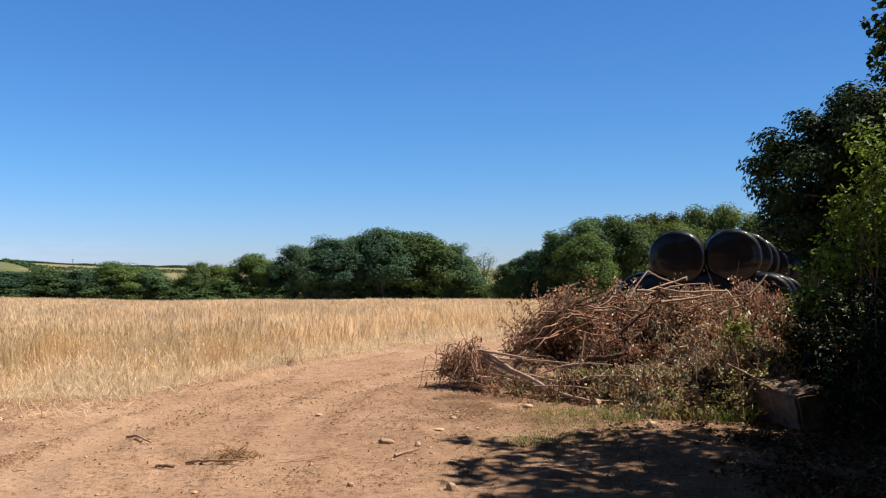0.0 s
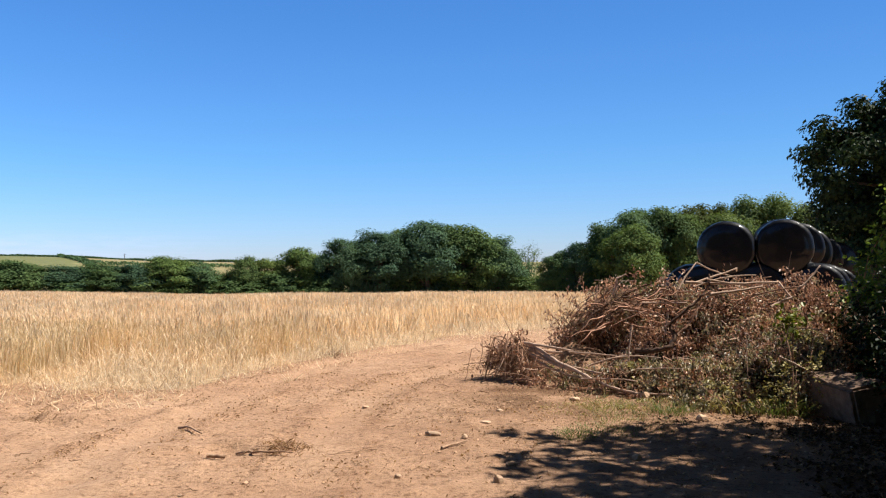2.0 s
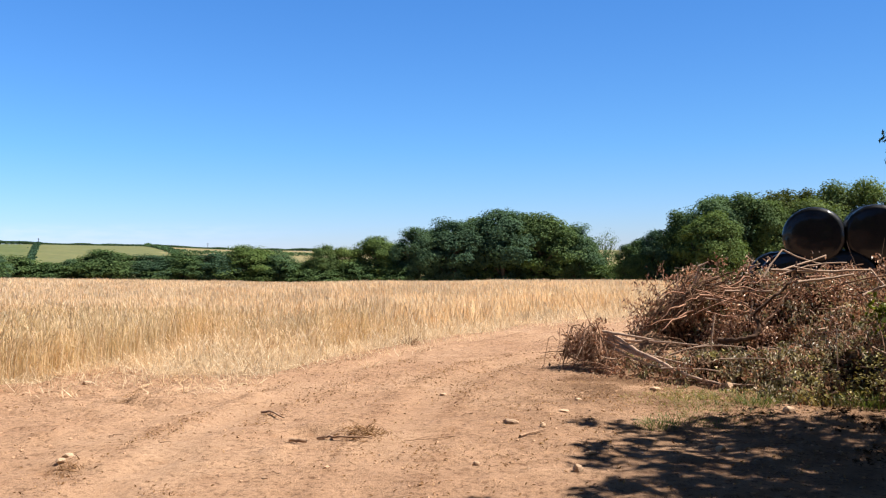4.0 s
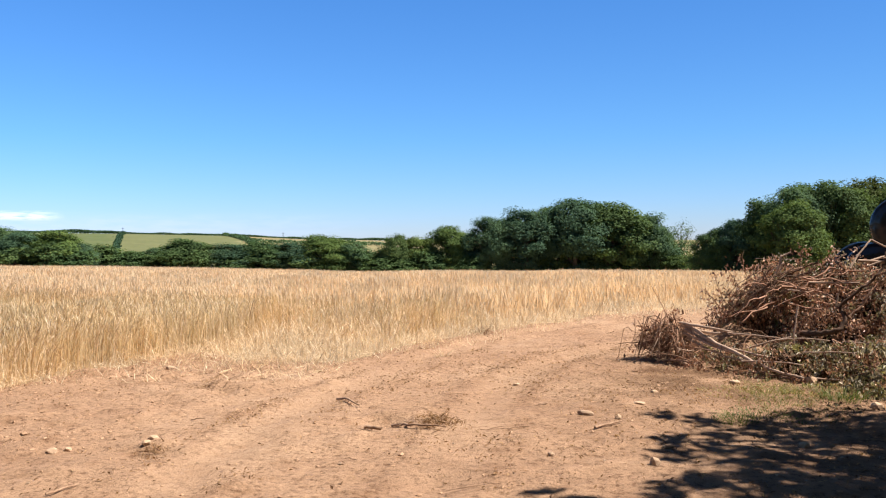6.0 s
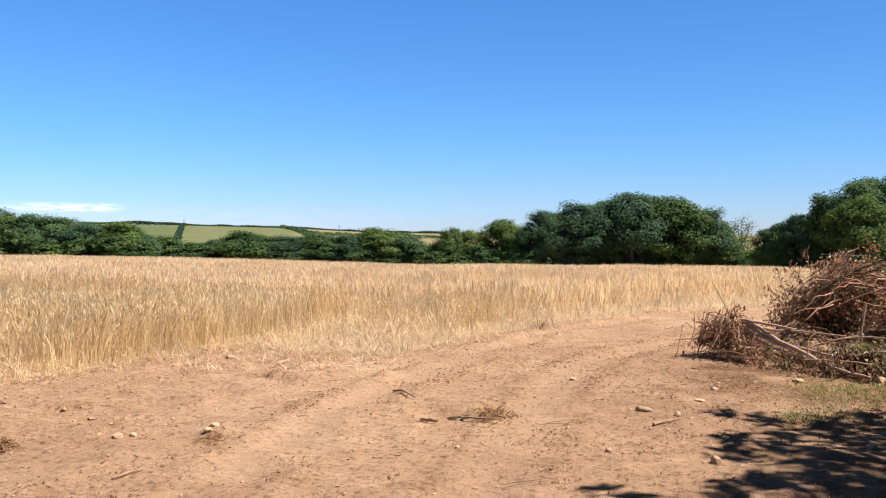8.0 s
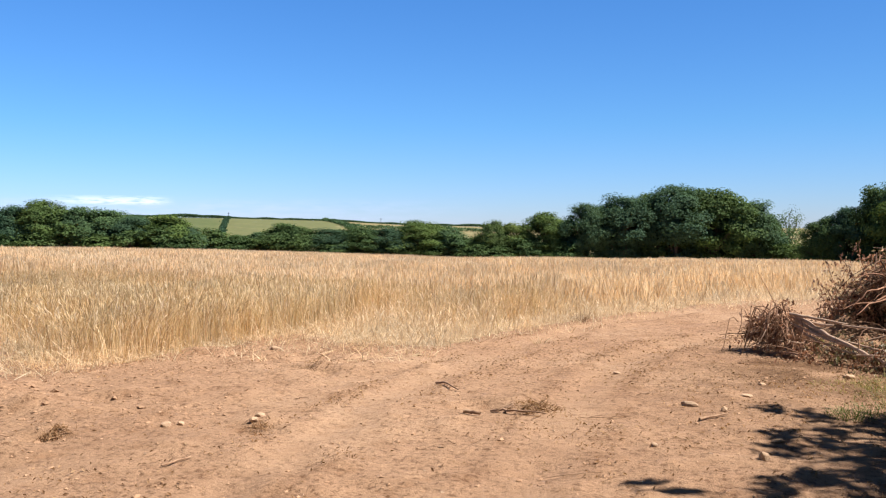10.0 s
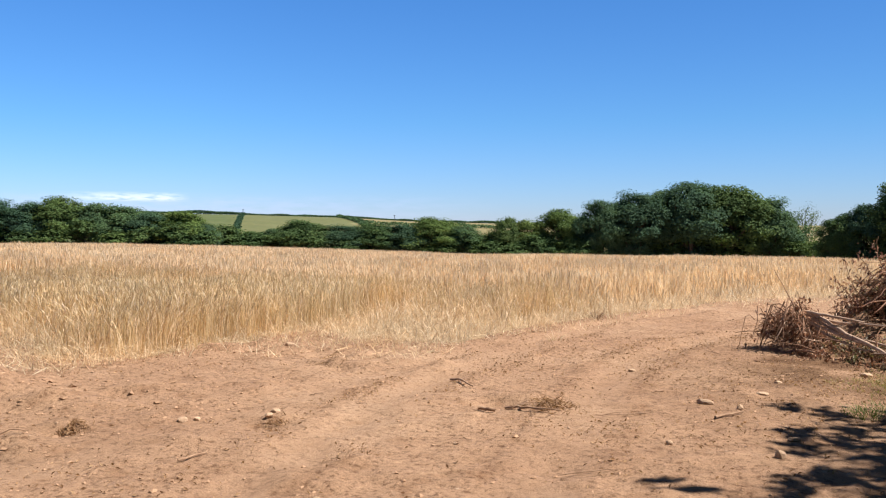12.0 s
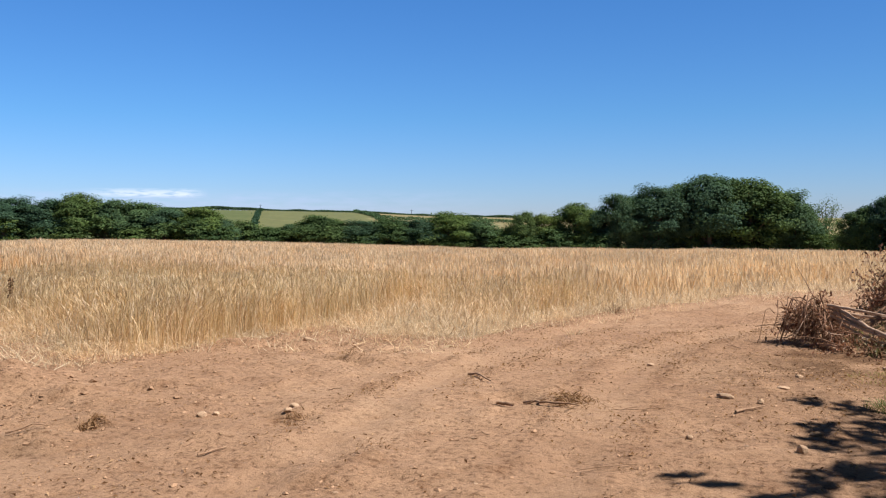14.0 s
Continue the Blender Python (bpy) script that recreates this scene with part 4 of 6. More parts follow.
def build_heap(name, label, lobes, poles, bent, twigs, sprays, mats, share, seed, trend, roots=0):
    """Cut poles, loose twigs, and withered shoots whose leaves hang in sprays over a filling coloured dark for shade.
    """
    global RNG
    RNG = np.random.default_rng(seed)
    heap = empty(name, (0, 0, 0), label, "brush pile", "heaps of cut brushwood")
    poles = list(poles)
    x, y, z, d = dome_points(lobes, 105, 0.10)
    for k in range(105):
        way = unit(np.array(trend) * RNG.choice((-1, 1)) + RNG.normal(size=3) * np.array([0.55, 0.55, 0.13]))
        long = 0.2 + 0.55 * RNG.random() ** 1.5
        c = np.array([x[k], y[k], height_at(x[k], y[k]) + z[k] + 0.01])
        a, b = c - way * long / 2, c + way * long / 2
        a[2], b[2] = max(a[2], height_at(a[0], a[1]) + 0.02), max(b[2], height_at(b[0], b[1]) + 0.02)
        r = 0.006 + 0.013 * RNG.random() ** 2.5
        poles.append((a, b, r, r * 0.6, M_POLE if RNG.random() < 0.65 else M_TWIG))
    for (a, b, r0, r1, mat) in poles:
        w = Tubes()
        w.add(wander(a, b, 0.026, 9), r0 * 0.8, r1 * 0.75, 7)
        put("branch", w.mesh("branch", mat), heap, "pale cut branch" if mat is M_POLE else "brown crooked branch")
    for line, r0, r1, mat, text in bent:
        w = Tubes()
        t = np.linspace(0, len(line) - 1, len(line) * 4)
        way = np.stack([np.interp(t, np.arange(len(line)), np.array(line)[:, q]) for q in range(3)], -1)
        way[1:-1] = (way[:-2] + 2 * way[1:-1] + way[2:]) / 4 + RNG.normal(size=way[1:-1].shape) * 0.006
        w.add(way, r0, r1, 8)
        put("branch", w.mesh("branch", mat), heap, text)
    w = Tubes()
    x, y, z, d = dome_points(lobes, twigs, 0.5)
    for k in range(twigs):
        long = 0.2 + 0.5 * RNG.random() ** 2
        way = unit(np.array(trend) * RNG.choice((-1, 1)) * 0.9 + RNG.normal(size=3) * np.array([0.8, 0.8, 0.35]) + d[k] * 0.15)
        a = np.array([x[k], y[k], height_at(x[k], y[k]) + max(0.02, z[k] * 0.9)])
        b = a + way * long
        b[2] = max(b[2], height_at(b[0], b[1]) + 0.01)
        r = 0.004 + 0.009 * RNG.random() ** 2.5
        w.add(wander(a, b, 0.10, 5), r, r * 0.35, 3)
    for k in range(roots):
        a = np.array([0.32, 11.35, height_at(0.32, 11.35) + 0.4]) + RNG.normal(size=3) * np.array([0.13, 0.12, 0.07])
        ang = RNG.uniform(2.2, 5.6)
        out = np.array([math.cos(ang), math.sin(ang), 0]) * RNG.uniform(0.15, 0.42)
        mid_p = a + out * 0.6 + np.array([0, 0, RNG.uniform(-0.02, 0.16)])
        end = a + out + np.array([0, 0, -RNG.uniform(0.1, 0.5)])
        end[2] = max(end[2], height_at(end[0], end[1]) + 0.01)
        r = 0.005 + 0.009 * RNG.random() ** 2
        w.add([a, (a + mid_p) / 2 + np.array([0, 0, 0.04]), mid_p, (mid_p + end) / 2 + RNG.normal(size=3) * 0.02, end], r, r * 0.5, 3)
    put("twig_tangle", w.mesh("twig_tangle", M_TWIG), heap, "tangled brown twigs", "stuff")
    # withered shoots: each starts on the heap's skin, leans out and droops, with leaves along it
    per = 13
    x, y, z, d = dome_points(lobes, sprays, 0.3)
    bare = (x > 0.5) & (x < 1.75) & (y < 11.3 - 0.62 * (x - 0.5)) & (y > 9.7) & (z < 0.6)
    keep = RNG.random(sprays) < np.where(bare, 0.25, np.where(x > 0.75, 1.0, 0.06))
    x, y, z, d = x[keep], y[keep], z[keep], d[keep]
    n = len(x)
    start = np.stack([x, y, height(x, y) + np.maximum(z, 0.02)], -1)
    out = unit(np.array(trend) * RNG.choice((-1, 1), n)[:, None] * 0.6 + d * np.array([0.7, 0.7, 0.25]) + RNG.normal(size=(n, 3)) * np.array([0.6, 0.6, 0.25]))
    long = 0.14 + 0.28 * RNG.random(n) ** 1.5
    t = np.linspace(0, 1, per)
    p = start[:, None] + out[:, None] * (long[:, None] * t)[..., None] - np.array([0, 0, 1.0]) * (0.55 * long[:, None] * t ** 2)[..., None]
    p = (p + RNG.normal(size=p.shape) * 0.022).reshape(-1, 3)
    p[:, 2] = np.maximum(p[:, 2], height(p[:, 0], p[:, 1]) + 0.012)
    tone = np.searchsorted(np.cumsum(share), np.clip(RNG.random(n) * 0.6 + 0.4 * (0.5 + 0.5 * grain(x * 1.3, y * 1.3 + z * 2, 0.45, seed)), 0, 0.999))
    tone = np.repeat(np.where(x < 0.75, 0, np.minimum(tone, len(mats) - 1)), per)
    nrm = np.repeat(d, per, 0) * 0.45 + RNG.normal(size=p.shape) * np.array([0.8, 0.8, 0.35]) + np.array([0.2, -0.2, 0.1])
    me = leaf_mesh("foliage", p, nrm, 0.028 + 0.044 * RNG.random(len(p)), mats, 0.40, 0.5, tone, 1.8)
    put("foliage", me, heap, "withered brown and fading green leaves", "stuff")
    # inner leaves, dark so that gaps in the heap read as shade
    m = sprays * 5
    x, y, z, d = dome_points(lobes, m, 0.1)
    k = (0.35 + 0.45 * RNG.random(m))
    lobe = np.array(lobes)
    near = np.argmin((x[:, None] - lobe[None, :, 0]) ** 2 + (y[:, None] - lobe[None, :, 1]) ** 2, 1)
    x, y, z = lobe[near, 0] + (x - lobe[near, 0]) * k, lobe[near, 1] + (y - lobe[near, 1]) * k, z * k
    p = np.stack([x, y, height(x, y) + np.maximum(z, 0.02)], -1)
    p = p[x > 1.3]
    me = leaf_mesh("dead_filling", p, RNG.normal(size=p.shape), 0.07 + 0.07 * RNG.random(len(p)), (M_SHADE_LEAVES,), 0.6, 0.3)
    put("dead_filling", me, heap, "leaves packed inside, coloured dark for the shade in the gaps", "stuff")
    return heap


front_lobes = [(0.37, 11.35, 0.44, 0.40, 0.48), (0.95, 10.85, 0.7, 0.42, 0.26), (1.8, 10.4, 0.85, 0.55, 0.38), (2.55, 10.15, 0.8, 0.65, 0.50),
               (3.3, 9.85, 0.65, 0.75, 0.72), (2.7, 9.5, 0.7, 0.5, 0.27), (3.5, 10.6, 0.9, 0.7, 0.95)]
back_lobes = [(1.25, 12.4, 0.26, 0.3, 0.72), (1.5, 12.45, 0.42, 0.4, 1.02), (1.98, 12.45, 0.62, 0.65, 1.38), (2.7, 12.2, 0.9, 0.8, 1.45), (3.6, 12.0, 0.95, 0.9, 1.48), (4.35, 11.7, 0.75, 0.85, 1.40),
              (2.6, 11.4, 1.0, 0.5, 0.85), (3.15, 11.5, 0.85, 0.5, 1.40), (3.95, 11.3, 0.6, 0.5, 1.38)]
front_butts = [
    ((0.46, 11.12, 0.50), (1.06, 10.75, 0.43), 0.026, 0.018, M_POLE), ((0.48, 11.15, 0.47), (0.93, 10.85, 0.40), 0.028, 0.022, M_POLE),
    ((0.52, 11.08, 0.42), (1.38, 10.30, 0.20), 0.024, 0.016, M_POLE), ((0.50, 11.05, 0.38), (1.05, 10.55, 0.20), 0.022, 0.016, M_POLE),
    ((0.55, 11.0, 0.32), (1.2, 10.45, 0.12), 0.020, 0.014, M_POLE), ((1.0, 10.75, 0.42), (1.55, 10.45, 0.40), 0.016, 0.012, M_POLE),
    ((1.1, 10.3, 0.14), (1.7, 9.95, 0.16), 0.014, 0.010, M_POLE), ((1.66, 9.85, 0.03), (2.10, 9.70, 0.04), 0.016, 0.011, M_POLE),
    ((1.20, 10.45, 0.28), (1.66, 10.42, 0.42), 0.014, 0.010, M_POLE),
]
long_pole = [([(0.52, 11.1, 0.49), (0.86, 10.74, 0.30), (1.14, 10.35, 0.19), (1.40, 10.05, 0.09), (1.70, 9.85, 0.03)], 0.024, 0.013, M_POLE, "long pale cut pole")]
front_loose = [
    ((1.45, 10.2, 0.40), (2.0, 10.05, 0.42), 0.013, 0.009, M_POLE), ((1.7, 9.95, 0.30), (2.2, 9.75, 0.33), 0.011, 0.008, M_POLE),
    ((2.3, 9.28, 0.05), (2.69, 9.10, 0.04), 0.016, 0.012, M_POLE), ((2.66, 9.12, 0.05), (3.17, 8.88, 0.03), 0.015, 0.009, M_POLE),
    ((1.68, 10.1, 0.80), (1.62, 10.0, 0.38), 0.013, 0.010, M_POLE),
    ((0.30, 11.3, 0.60), (0.22, 11.0, 0.05), 0.012, 0.006, M_TWIG), ((0.38, 11.3, 0.62), (0.50, 10.95, 0.05), 0.012, 0.006, M_TWIG),
    ((0.22, 11.3, 0.60), (-0.02, 11.1, 0.08), 0.012, 0.005, M_TWIG), ((0.3, 11.4, 0.6), (0.1, 11.5, 0.98), 0.007, 0.003, M_TWIG),
    ((2.75, 9.1, 0.05), (2.72, 9.15, 0.72), 0.009, 0.005, M_POLE), ((3.0, 9.0, 0.55), (3.5, 8.9, 0.28), 0.012, 0.008, M_POLE),
]
back_top = [
    ((2.42, 11.0, 1.19), (2.70, 11.2, 1.53), 0.016, 0.012, M_POLE), ((2.70, 11.2, 1.53), (3.25, 11.3, 1.33), 0.014, 0.010, M_POLE),
    ((2.57, 11.0, 1.25), (3.22, 11.2, 1.45), 0.020, 0.014, M_POLE), ((2.50, 10.95, 1.28), (3.68, 11.0, 1.27), 0.024, 0.016, M_POLE),
    ((2.79, 10.85, 1.13), (3.45, 10.9, 1.22), 0.022, 0.018, M_POLE), ((3.68, 11.0, 1.27), (3.80, 10.85, 1.06), 0.018, 0.014, M_POLE),
    ((3.50, 10.75, 0.97), (3.80, 10.8, 1.09), 0.024, 0.018, M_POLE), ((3.85, 10.8, 1.18), (4.16, 10.9, 1.48), 0.017, 0.012, M_POLE),
    ((2.0, 11.2, 1.01), (2.55, 11.1, 1.01), 0.018, 0.014, M_POLE), ((1.80, 11.5, 0.90), (2.3, 11.3, 0.84), 0.014, 0.010, M_POLE),
    ((1.68, 11.6, 1.10), (1.74, 11.6, 1.33), 0.022, 0.018, M_POLE), ((1.73, 11.6, 1.32), (1.86, 11.6, 1.38), 0.018, 0.012, M_POLE),
]
back_tangle = [
    ((2.6, 10.9, 1.22), (3.4, 11.0, 1.36), 0.014, 0.010, M_POLE), ((2.75, 10.9, 1.32), (3.5, 10.95, 1.20), 0.013, 0.009, M_POLE),
    ((3.3, 10.9, 1.10), (3.9, 10.8, 1.22), 0.014, 0.010, M_TWIG), ((2.25, 10.8, 0.90), (2.21, 10.8, 0.62), 0.012, 0.008, M_POLE),
    ((3.6, 11.0, 1.15), (3.5, 11.3, 1.62), 0.006, 0.003, M_DARKWOOD), ((3.75, 11.0, 1.15), (3.95, 11.3, 1.66), 0.006, 0.003, M_DARKWOOD),
    ((1.3, 12.1, 0.5), (0.98, 12.0, 0.8), 0.012, 0.005, M_TWIG),
]
crooked_log = [
    ([(1.85, 10.85, 0.42), (2.08, 10.72, 0.44), (2.24, 10.7, 0.49), (2.33, 10.75, 0.60), (2.26, 10.85, 0.76)], 0.036, 0.024, M_DARKWOOD, "thick dark crooked root end"),
    ([(2.24, 10.8, 0.74), (2.45, 10.8, 0.92), (2.66, 10.85, 1.08), (2.78, 10.9, 1.22), (2.80, 10.95, 1.38)], 0.020, 0.011, M_DARKWOOD, "dark bare crooked branch"),
    ([(2.35, 10.75, 0.62), (2.55, 10.8, 0.80), (2.63, 10.85, 1.0)], 0.020, 0.010, M_TWIG, "brown side branch"),
]
build_heap("brush_pile", "low heap of cut poles, roots and withering leafy branches", front_lobes, front_butts + front_loose, long_pole, 520, 5000,
           (M_LEAF_BROWN, M_LEAF_FADED, M_LEAF_WILT), (0.46, 0.28, 0.26), 41, (0.75, -0.55, 0.0), 34)
high_heap = build_heap("brush_pile", "high heap of cut branches with dry brown leaves", back_lobes, back_top + back_tangle, crooked_log, 620, 6000,
           (M_LEAF_BROWN, M_LEAF_FADED, M_LEAF_WILT), (0.68, 0.22, 0.10), 42, (0.95, -0.2, 0.1))


def arched_stem(heap, a, b, rise, r, mat, text):
    """A bare stem that leaves the heap at a, arches and hangs down to b."""
    a, b = np.array(a, float), np.array(b, float)
    top = a * 0.45 + b * 0.55 + np.array([0, -0.05, rise])
    t = np.linspace(0, 1, 8)[:, None]
    w = Tubes()
    w.add((1 - t) ** 2 * a + 2 * t * (1 - t) * top + t ** 2 * b + RNG.normal(size=(8, 3)) * 0.016, r, r * 0.35, 5)
    put("stem", w.mesh("stem", mat), heap, text)


def bare_stems(heap):
    """Reddish stems hanging over the heap's open side and lying across its top."""
    for k in range(64):
        a = (RNG.uniform(1.5, 2.3), RNG.uniform(11.75, 12.3), RNG.uniform(0.85, 1.25))
        b = (RNG.uniform(0.98, 1.75), RNG.uniform(11.6, 12.0), RNG.uniform(0.45, 0.75))
        arched_stem(heap, a, b, RNG.uniform(0.12, 0.35), RNG.uniform(0.005, 0.011), M_TWIG if RNG.random() < 0.7 else M_DARKWOOD, "thin reddish-brown drooping stem")
    for k in range(38):
        x = RNG.uniform(1.5, 3.7)
        a = (x, RNG.uniform(11.3, 11.75), 0.90 + 0.15 * (x - 1.5) + RNG.uniform(-0.28, 0.14))
        b = (x + RNG.choice((-1, 1)) * RNG.uniform(0.35, 0.8), RNG.uniform(11.1, 11.5), a[2] - RNG.uniform(0.0, 0.4))
        arched_stem(heap, a, b, RNG.uniform(0.02, 0.16), RNG.uniform(0.008, 0.016), M_RUST, "bare rust-brown crooked branch")


def sprig(base, tip, leaves, mat, size=0.05):
    """A cut shoot standing out of a heap, with shrivelled leaves along it."""
    a, b = np.array(base, float), np.array(tip, float)
    a[2] += height_at(a[0], a[1])
    b[2] += height_at(b[0], b[1])
    shoot = empty("leafy_shoot", tuple(a), "cut shoot with shrivelled brown leaves sticking out of the heap", "branch", "shoots of the brush heaps")
    w = Tubes()
    line = wander((0, 0, 0), b - a, 0.06, 6)
    w.add(line, 0.007, 0.003, 5)
    for q in range(4):
        c = line[2] + (b - a) * 0.5 * RNG.random()
        w.add(wander(c, c + RNG.normal(size=3) * 0.1, 0.1, 4), 0.004, 0.002, 3)
    put("stem", w.mesh("stem", M_TWIG), shoot)
    p = (b - a) * (0.15 + 0.85 * RNG.random(leaves))[:, None] + RNG.normal(size=(leaves, 3)) * np.array([0.05, 0.05, 0.04])
    put("foliage", leaf_mesh("foliage", p, RNG.normal(size=(leaves, 3)), size * (0.7 + 0.7 * RNG.random(leaves)), (mat,), 0.45, 0.5, None, 1.5), shoot, "", "stuff")


RNG = np.random.default_rng(44)
bare_stems(high_heap)
for bx, by, bz, tx, ty, tz in ((1.15, 12.2, 0.2, 0.85, 12.0, 0.45), (1.1, 12.1, 0.2, 0.82, 12.0, 0.62), (1.25, 12.2, 0.3, 0.96, 12.1, 0.82), (1.2, 12.0, 0.2, 0.90, 11.8, 0.3),
                               (1.35, 12.2, 0.5, 1.10, 12.2, 0.98), (1.5, 12.2, 0.7, 1.30, 12.2, 1.1), (1.1, 12.2, 0.15, 0.80, 11.9, 0.22), (2.0, 12.0, 1.1, 2.08, 12.0, 1.4),
                               (2.3, 12.0, 1.1, 2.42, 12.0, 1.36), (0.15, 11.3, 0.25, -0.05, 11.2, 0.48),
                               (0.35, 11.3, 0.4, 0.45, 11.3, 0.62), (2.2, 10.2, 0.4, 2.3, 10.0, 0.72), (2.8, 9.7, 0.6, 2.85, 9.5, 0.95)):
    sprig((bx, by, bz), (tx, ty, tz), 46, M_LEAF_BROWN)


def root_ball():
    """The fibrous root end of the cut poles."""
    c = np.array([0.37, 11.35, height_at(0.37, 11.35) + 0.27])
    ball = empty("root_ball", tuple(c), "fibrous brown root ball at the butts of the cut poles", "root ball")
    w = Tubes()
    for k in range(420):
        d = unit(RNG.normal(size=3) * np.array([1, 1, 0.8]))
        a = d * 0.16
        b = d * np.array([0.46, 0.38, 0.27]) * (0.7 + 0.4 * RNG.random()) + np.array([-0.04, 0, -0.14 * RNG.random()])
        b[2] = max(b[2], -0.26)
        w.add(wander(a, b, 0.09, 4), 0.0045, 0.002, 3)
    put("rootlet_tangle", w.mesh("rootlet_tangle", M_TWIG), ball, "", "stuff")
    for k in range(9):
        w = Tubes()
        a = np.array([0.05 + 0.14 * RNG.normal(), -0.2 + 0.08 * RNG.normal(), 0.04 + 0.14 * RNG.random()])
        b = np.array([a[0] * 1.5 - 0.08 + 0.16 * RNG.normal(), -0.42 - 0.14 * RNG.random(), -0.26 + 0.08 * RNG.random()])
        mid_p = (a + b) / 2 + np.array([0.09 * RNG.normal(), -0.06 - 0.06 * RNG.random(), 0.10 * RNG.random()])
        w.add([a, (a + mid_p) / 2 + np.array([0, -0.03, 0.05]), mid_p, (mid_p + b) / 2 + np.array([0, -0.03, 0.0]), b], 0.006 + 0.005 * RNG.random(), 0.004, 5)
        put("root", w.mesh("root", M_POLE if k % 3 == 0 else M_TWIG), ball, "pale bent root")
    n = 1100
    d = unit(RNG.normal(size=(n, 3)))
    p = d * np.array([0.43, 0.37, 0.26]) * (0.6 + 0.4 * RNG.random((n, 1)))
    put("clinging_soil", leaf_mesh("clinging_soil", p, d + 0.6 * RNG.normal(size=(n, 3)), 0.03 + 0.04 * RNG.random(n), (M_LEAF_BROWN,), 0.3, 0.5, None, 0.8), ball, "dry rootlets and crumbs", "stuff")


root_ball()

# ---- hedge and trees beside the heaps ----
def build_bush(seed, lobes, leaves, leaf, mat, label, name="hedge_bush", category="bush", stems=60, group="bushes of the near hedge"):
    global RNG
    RNG = np.random.default_rng(seed)
    cx, cy = float(np.mean([q[0] for q in lobes])), float(np.mean([q[1] for q in lobes]))
    gz = height_at(cx, cy)
    bush = empty(name, (cx, cy, gz), label, category, group)
    area = np.array([rx * ry + rx * rz + ry * rz for _, _, _, rx, ry, rz in lobes])
    # sprays: short shoots on the outside of the lobes, each with leaves along it
    n_spray = leaves // 9
    pick = RNG.choice(len(lobes), n_spray, p=area / area.sum())
    lb = np.array(lobes)[pick]
    d = unit(RNG.normal(size=(n_spray, 3)))
    rad = 1 - 0.5 * RNG.random(n_spray) ** 2 + 0.12 * RNG.normal(size=n_spray)
    c = lb[:, :3] + d * rad[:, None] * lb[:, 3:6] - np.array([cx, cy, gz])
    way = unit(d + RNG.normal(size=d.shape) * 0.5 + np.array([0, 0, 0.25]))
    t = np.tile(np.linspace(-0.5, 0.5, 9), n_spray)
    base = np.repeat(c, 9, 0) + np.repeat(way, 9, 0) * t[:, None] * leaf * 4.5 + RNG.normal(size=(n_spray * 9, 3)) * leaf * 0.45
    base[:, 2] = np.maximum(base[:, 2], 0.02)
    nrm = np.repeat(d, 9, 0) * 0.4 + np.array([0, 0, 0.7]) + RNG.normal(size=base.shape) * 0.5
    put("foliage", leaf_mesh("foliage", base, nrm, leaf * (0.6 + 0.8 * RNG.random(len(base))), (mat,), 0.62, 0.22, None, 0.0, True), bush, "", "stuff")
    w = Tubes()
    for q in range(stems):
        lbq = lobes[q % len(lobes)]
        e = np.array(lbq[:3]) - np.array([cx, cy, gz]) + unit(RNG.normal(size=3)) * np.array(lbq[3:6]) * 0.9
        s = np.array([e[0] * 0.35 + RNG.normal() * 0.15, e[1] * 0.35 + RNG.normal() * 0.15, -0.1])
        if e[2] > 0.2:
            w.add(wander(s, e, 0.07, 6), 0.018, 0.004, 4)
    put("stem_tangle", w.mesh("stem_tangle", M_TWIG), bush, "thin brown stems", "stuff")
    return bush


build_bush(51, [(5.65, 9.75, 1.3, 0.75, 0.9, 0.95), (5.1, 9.4, 0.75, 0.65, 0.8, 0.72)], 8000, 0.062, M_LEAF_HEDGE_SHADE, "tall leafy green hedge bush in half shade")
build_bush(52, [(4.85, 10.5, 0.8, 0.65, 0.8, 0.62), (4.4, 9.7, 0.65, 0.42, 0.5, 0.6), (5.0, 11.6, 0.75, 0.6, 0.6, 0.5)], 6500, 0.056, M_LEAF_HEDGE_SHADE, "low green bush growing into the brush heap")
build_bush(53, [(5.3, 8.0, 1.0, 0.9, 0.9, 1.1), (4.6, 8.1, 0.45, 0.6, 0.7, 0.55), (4.15, 8.55, 0.66, 0.36, 0.65, 0.36), (4.3, 8.9, 0.9, 0.4, 0.5, 0.4), (4.45, 8.0, 0.9, 0.4, 0.5, 0.45), (4.15, 7.5, 0.3, 0.4, 0.4, 0.35), (4.1, 7.9, 0.5, 0.4, 0.4, 0.3), (4.1, 7.75, 0.25, 0.42, 0.25, 0.35), (3.82, 8.2, 0.28, 0.2, 0.22, 0.3), (3.95, 8.5, 0.45, 0.25, 0.4, 0.22), (5.9, 7.2, 1.3, 1.0, 1.2, 1.4), (6.6, 9.4, 1.6, 1.0, 1.4, 1.8)], 20000, 0.062, M_LEAF_HEDGE_SHADE, "dark shaded hedge bush beside the track")
build_bush(57, [(6.7, 11.3, 1.5, 1.0, 1.2, 1.7), (5.9, 10.9, 0.9, 0.6, 0.7, 1.0), (7.0, 13.0, 1.0, 0.8, 0.9, 1.4)], 5200, 0.085, M_LEAF_HEDGE_SHADE, "dark shaded hedge bush behind the heaps")
